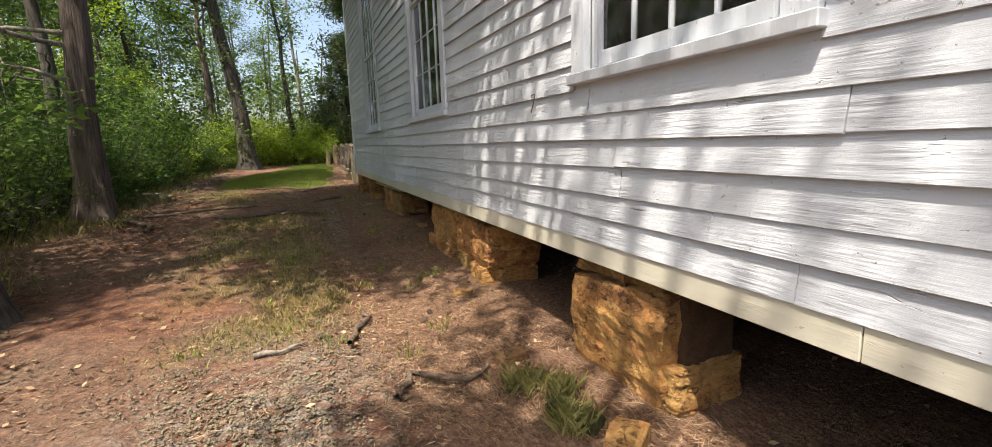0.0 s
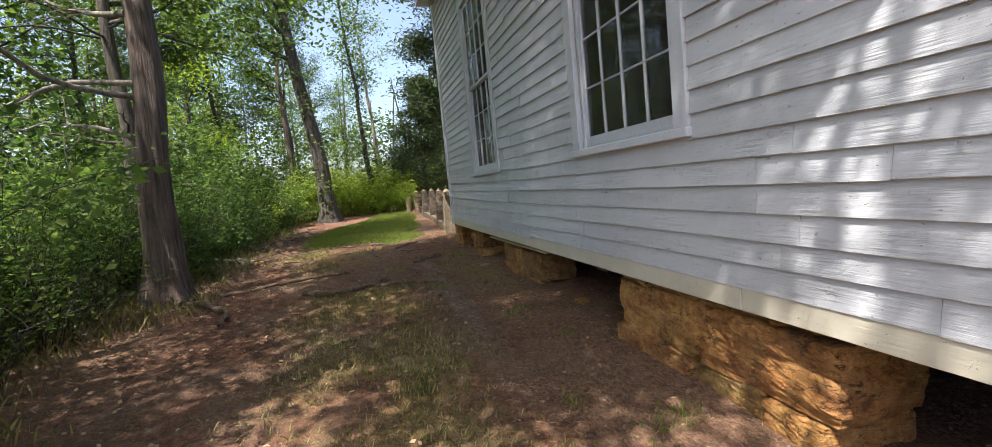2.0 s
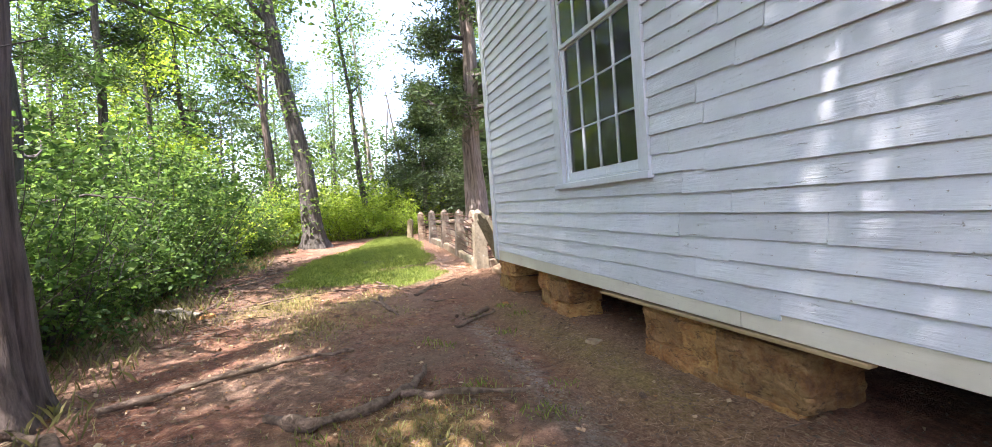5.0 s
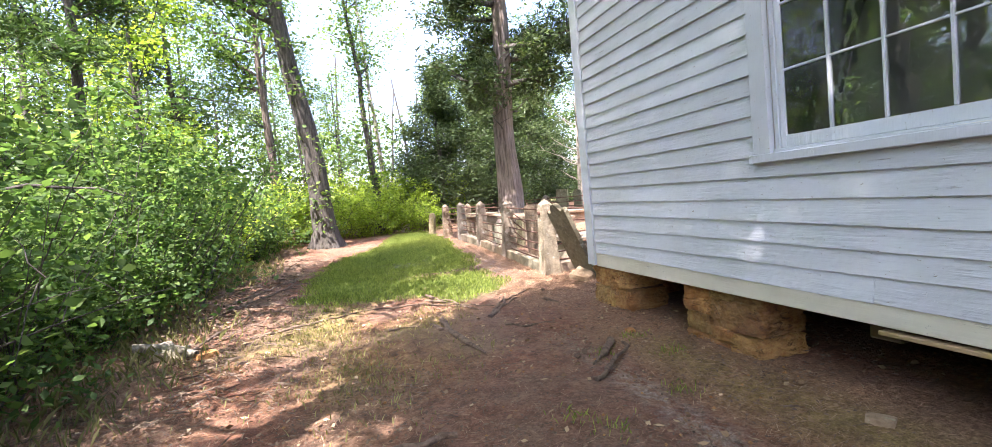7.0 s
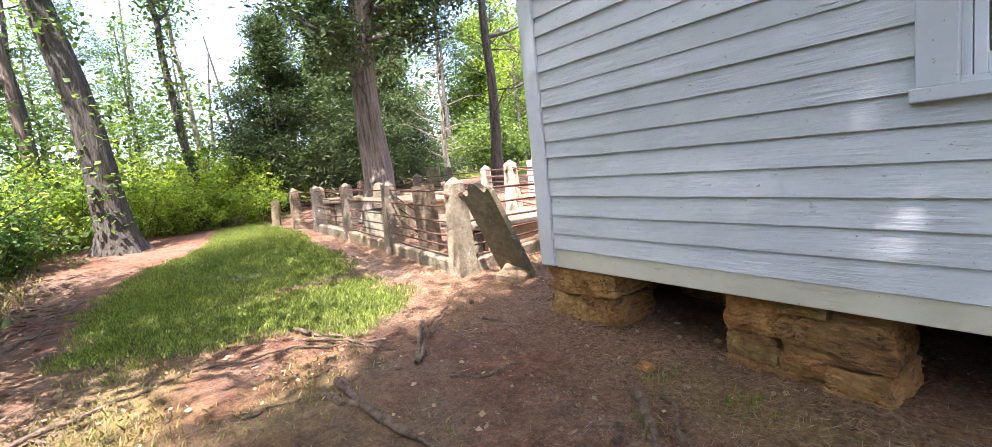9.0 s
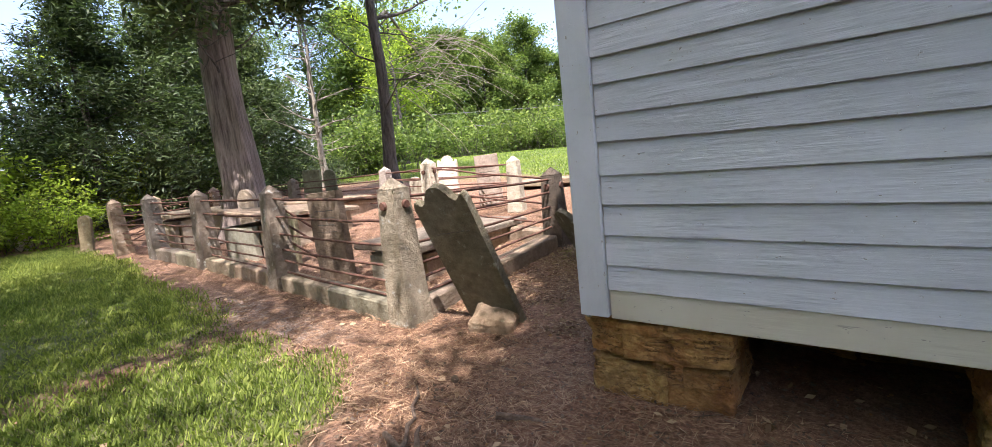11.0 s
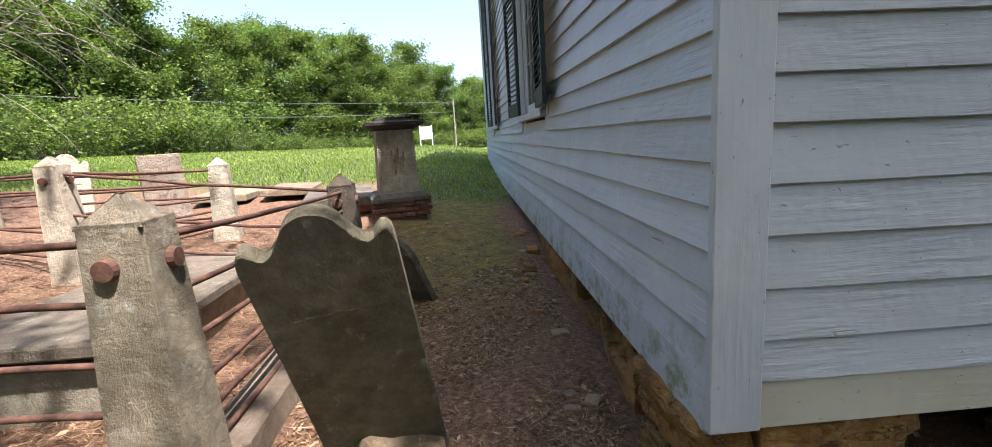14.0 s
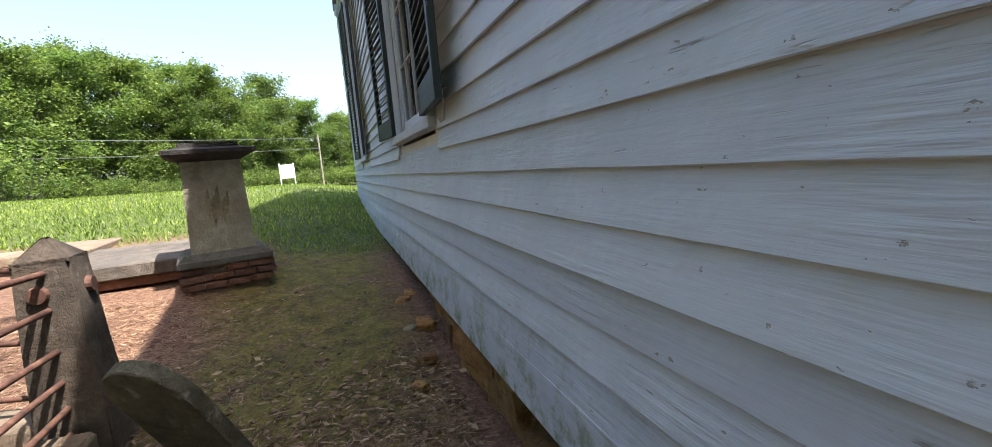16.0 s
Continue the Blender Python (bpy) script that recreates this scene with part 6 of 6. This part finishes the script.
def blades(name, x, y, height, rng, mat, label, width=0.007):
    """Single tapered bent blades of grass."""
    n = len(x)
    z = land(x, y) + 0.005
    hgt = height * rng.uniform(0.5, 1.4, n)
    az = rng.uniform(0, 6.283, n)
    lean = rng.uniform(0.15, 0.9, n) * hgt
    dx, dy = np.cos(az), np.sin(az)
    px, py = -dy * width, dx * width
    a = np.stack([x - px, y - py, z], 1)
    b = np.stack([x + px, y + py, z], 1)
    c = np.stack([x + dx * lean * 0.4 + px * 0.7, y + dy * lean * 0.4 + py * 0.7, z + hgt * 0.65], 1)
    d = np.stack([x + dx * lean, y + dy * lean, z + hgt], 1)
    V = np.stack([a, b, c, d], 1).reshape(-1, 3)
    ob = array_mesh(name, V, np.arange(n * 4).reshape(-1, 4), mat)
    return tagged(ob, label, "grass", kind="stuff")


sc = np.random.default_rng(99)
x, y = scatter(230000, -3, 2.2, 14.6, 27, lambda a, b: lawn(a, b), sc)
blades("lawn_grass", x, y, 0.038, sc, M_GRASS, "short green lawn grass between woods and graves", 0.0055)
x, y = scatter(60000, -3, 2.2, 14.6, 27, lambda a, b: lawn(a, b) * soft(smooth_noise(a, b, 9, 31) + smooth_noise(a, b, 23, 32), 0.3, 1.2), sc)
blades("lawn_tufts", x, y, 0.07, sc, M_GRASS, "longer tufts of grass in the lawn", 0.0045)
x, y = scatter(120000, -3.0, 1.2, 3.2, 16, lambda a, b: tufts(a, b) * 0.5, sc)
blades("path_grass", x, y, 0.045, sc, M_DRYGRASS, "thin worn grass along the path", 0.005)
x, y = scatter(80000, 6.5, 22, 12, 32, lambda a, b: field(a, b) * soft(26 - a, 0, 12), sc)
blades("field_grass", x, y, 0.055, sc, M_FIELD, "bright green field grass in the sun", 0.012)
x, y = scatter(22000, -5.5, -2.2, 1, 26, lambda a, b: soft(-a + smooth_noise(a, b, 2, 4) * 0.5, 2.5, 3.6) * 0.8, sc)
blades("woodland_weeds", x, y, 0.13, sc, M_WEEDS, "dry weeds and sprigs at the edge of the woods", 0.006)
cx, cy = sc.uniform(-1.2, 1.45, 34), sc.uniform(2.6, 13.5, 34)
x = np.concatenate([sc.normal(a, 0.07, 34) for a in cx])
y = np.concatenate([sc.normal(b, 0.07, 34) for b in cy])
blades("grass_tufts", x, y, 0.05, sc, M_GRASS, "small tufts of grass in the clay", 0.004)
x = np.concatenate([sc.normal(a, 0.06, 260) for a in (1.2, 1.36, 1.25)])
y = np.concatenate([sc.normal(b, 0.06, 260) for b in (2.5, 2.3, 2.0)])
blades("dry_tuft", x, y, 0.10, sc, M_DRYGRASS, "dry grass tuft beside the stone pier", 0.002)


def litter(name, x, y, length, width, rng, mat, label, lift=0.008, curl=0.3):
    n = len(x)
    z = land(x, y) + lift + rng.uniform(0, 0.015, n)
    az = rng.uniform(0, 6.283, n)
    L = length * rng.uniform(0.5, 1.3, n)
    u = np.stack([np.cos(az), np.sin(az), rng.normal(size=n) * 0.12], 1) * L[:, None] / 2
    w = np.stack([-np.sin(az), np.cos(az), rng.normal(size=n) * curl], 1) * width / 2
    p = np.stack([x, y, z], 1)
    V = np.stack([p - u, p + w, p + u, p - w], 1).reshape(-1, 3)
    ob = array_mesh(name, V, np.arange(n * 4).reshape(-1, 4), mat)
    return tagged(ob, label, "litter", kind="stuff")


def strawy(a, b):
    n = smooth_noise(a, b, 3, 21)
    s = np.maximum(soft(a + n * 0.3, 0.2, 0.8) * soft(8 - b + n, 0, 2), soft(b + n * 0.4, 13.0, 14.0) * soft(a + n * 0.3, 0.4, 0.9))
    s = np.maximum(s, soft(a + n * 0.2, 0.75, 1.1) * 0.85)
    return np.clip(s * 0.9 + 0.12, 0, 1) * (1 - lawn(a, b)) * (1 - field(a, b)) * (1 - 0.7 * soft(a, 3.2, 4.4) * soft(15.6 - b, 0, 0.4))


x, y = scatter(150000, -3.4, 1.9, 0.3, 15.5, strawy, sc)
litter("pine_needles", x, y, 0.095, 0.0038, sc, M_NEEDLES, "reddish fallen pine needles on the clay")
x, y = scatter(90000, 0.8, 6.6, 13.9, 20.5, lambda a, b: strawy(a, b) * soft(22 - b, 0, 6), sc)
litter("pine_needles", x, y, 0.095, 0.0042, sc, M_NEEDLES, "reddish fallen needles round the graves")
x, y = scatter(16000, -4.5, 6.5, 0.3, 21, lambda a, b: 0.35 + 0.4 * soft(-a, 1.5, 3) - 0.3 * lawn(a, b), sc)
litter("dead_leaves", x, y, 0.055, 0.03, sc, M_DRYLEAF, "scattered dry brown leaves", 0.01, 0.5)
x, y = scatter(2600, -3.6, -1.4, 12.5, 22, lambda a, b: (1 - lawn(a, b)) * soft(-a, 1.6, 2.6), sc)
litter("edge_debris", x, y, 0.26, 0.014, sc, M_ROOT, "broken sticks and bark at the edge of the woods", 0.02, 0.8)
x, y = scatter(5000, -4.2, 6.0, 0.5, 19, lambda a, b: 0.5 - 0.4 * lawn(a, b), sc)
litter("twigs", x, y, 0.17, 0.006, sc, M_ROOT, "scattered grey twigs", 0.012, 0.8)


x, y = scatter(34000, -3.4, 3.5, 0.6, 15.5, lambda a, b: 0.85 - 0.8 * lawn(a, b), sc)
litter("bark_chips", x, y, 0.035, 0.014, sc, M_ROOT, "small dark chips of bark and broken litter", 0.006, 0.6)
x, y = scatter(26000, 2.2, 6.5, 13.95, 15.6, lambda a, b: 0.8 * soft(5.2 - a, 0, 2.0), sc)
litter("dry_litter", x, y, 0.045, 0.010, sc, M_DRYLEAF, "brown broken litter between the wall and the graves", 0.008, 0.8)
x, y = scatter(5000, -3.0, 6.5, 0.6, 15.6, lambda a, b: 0.6 - 0.6 * lawn(a, b), sc)
litter("pale_chips", x, y, 0.03, 0.012, sc, M_DRYLEAF, "small pale chips of dry leaf and bark", 0.009, 0.7)


def pebbles(name, x, y, size, rng, mat, label):
    n = len(x)
    base = np.array([[1, 0, 0], [-1, 0, 0], [0, 1, 0], [0, -1, 0], [0, 0, 0.7], [0, 0, -0.7]], float)
    tri = np.array([[0, 2, 4], [2, 1, 4], [1, 3, 4], [3, 0, 4], [2, 0, 5], [1, 2, 5], [3, 1, 5], [0, 3, 5]])
    s = size * rng.uniform(0.4, 1.3, (n, 1, 1)) * rng.uniform(0.7, 1.3, (n, 6, 1))
    az = rng.uniform(0, 6.283, n)
    R = np.stack([np.stack([np.cos(az), -np.sin(az), az * 0], 1), np.stack([np.sin(az), np.cos(az), az * 0], 1), np.stack([az * 0, az * 0, az * 0 + 1], 1)], 1)
    V = np.einsum("nij,nkj->nki", R, base[None] * s) + np.stack([x, y, land(x, y) + size * 0.35], 1)[:, None]
    F = (tri[None] + (np.arange(n) * 6)[:, None, None]).reshape(-1, 3)
    return tagged(array_mesh(name, V.reshape(-1, 3), F, mat), label, "gravel", kind="stuff")


x, y = scatter(16000, -1.8, 1.0, 1.5, 4.6, lambda a, b: np.exp(-(((a + 0.32) / 0.65) ** 2)) * soft(4.3 - b, 0, 1), sc)
pebbles("fine_gravel", x, y, 0.011, sc, M_PALEROCK, "pale fine gravel in the path")
x, y = scatter(5000, 0.3, 1.0, 6, 13, lambda a, b: np.exp(-(((a - 0.62 - 0.02 * (b - 8)) / 0.12) ** 2)), sc)
pebbles("fine_gravel", x, y, 0.010, sc, M_PALEROCK, "washed gravel along the drip line of the eave")
x, y = scatter(1500, -3, 3, 6, 15, lambda a, b: 0.5 + 0 * a, sc)
pebbles("fine_gravel", x, y, 0.014, sc, M_ROCK, "scattered small stones in the clay")
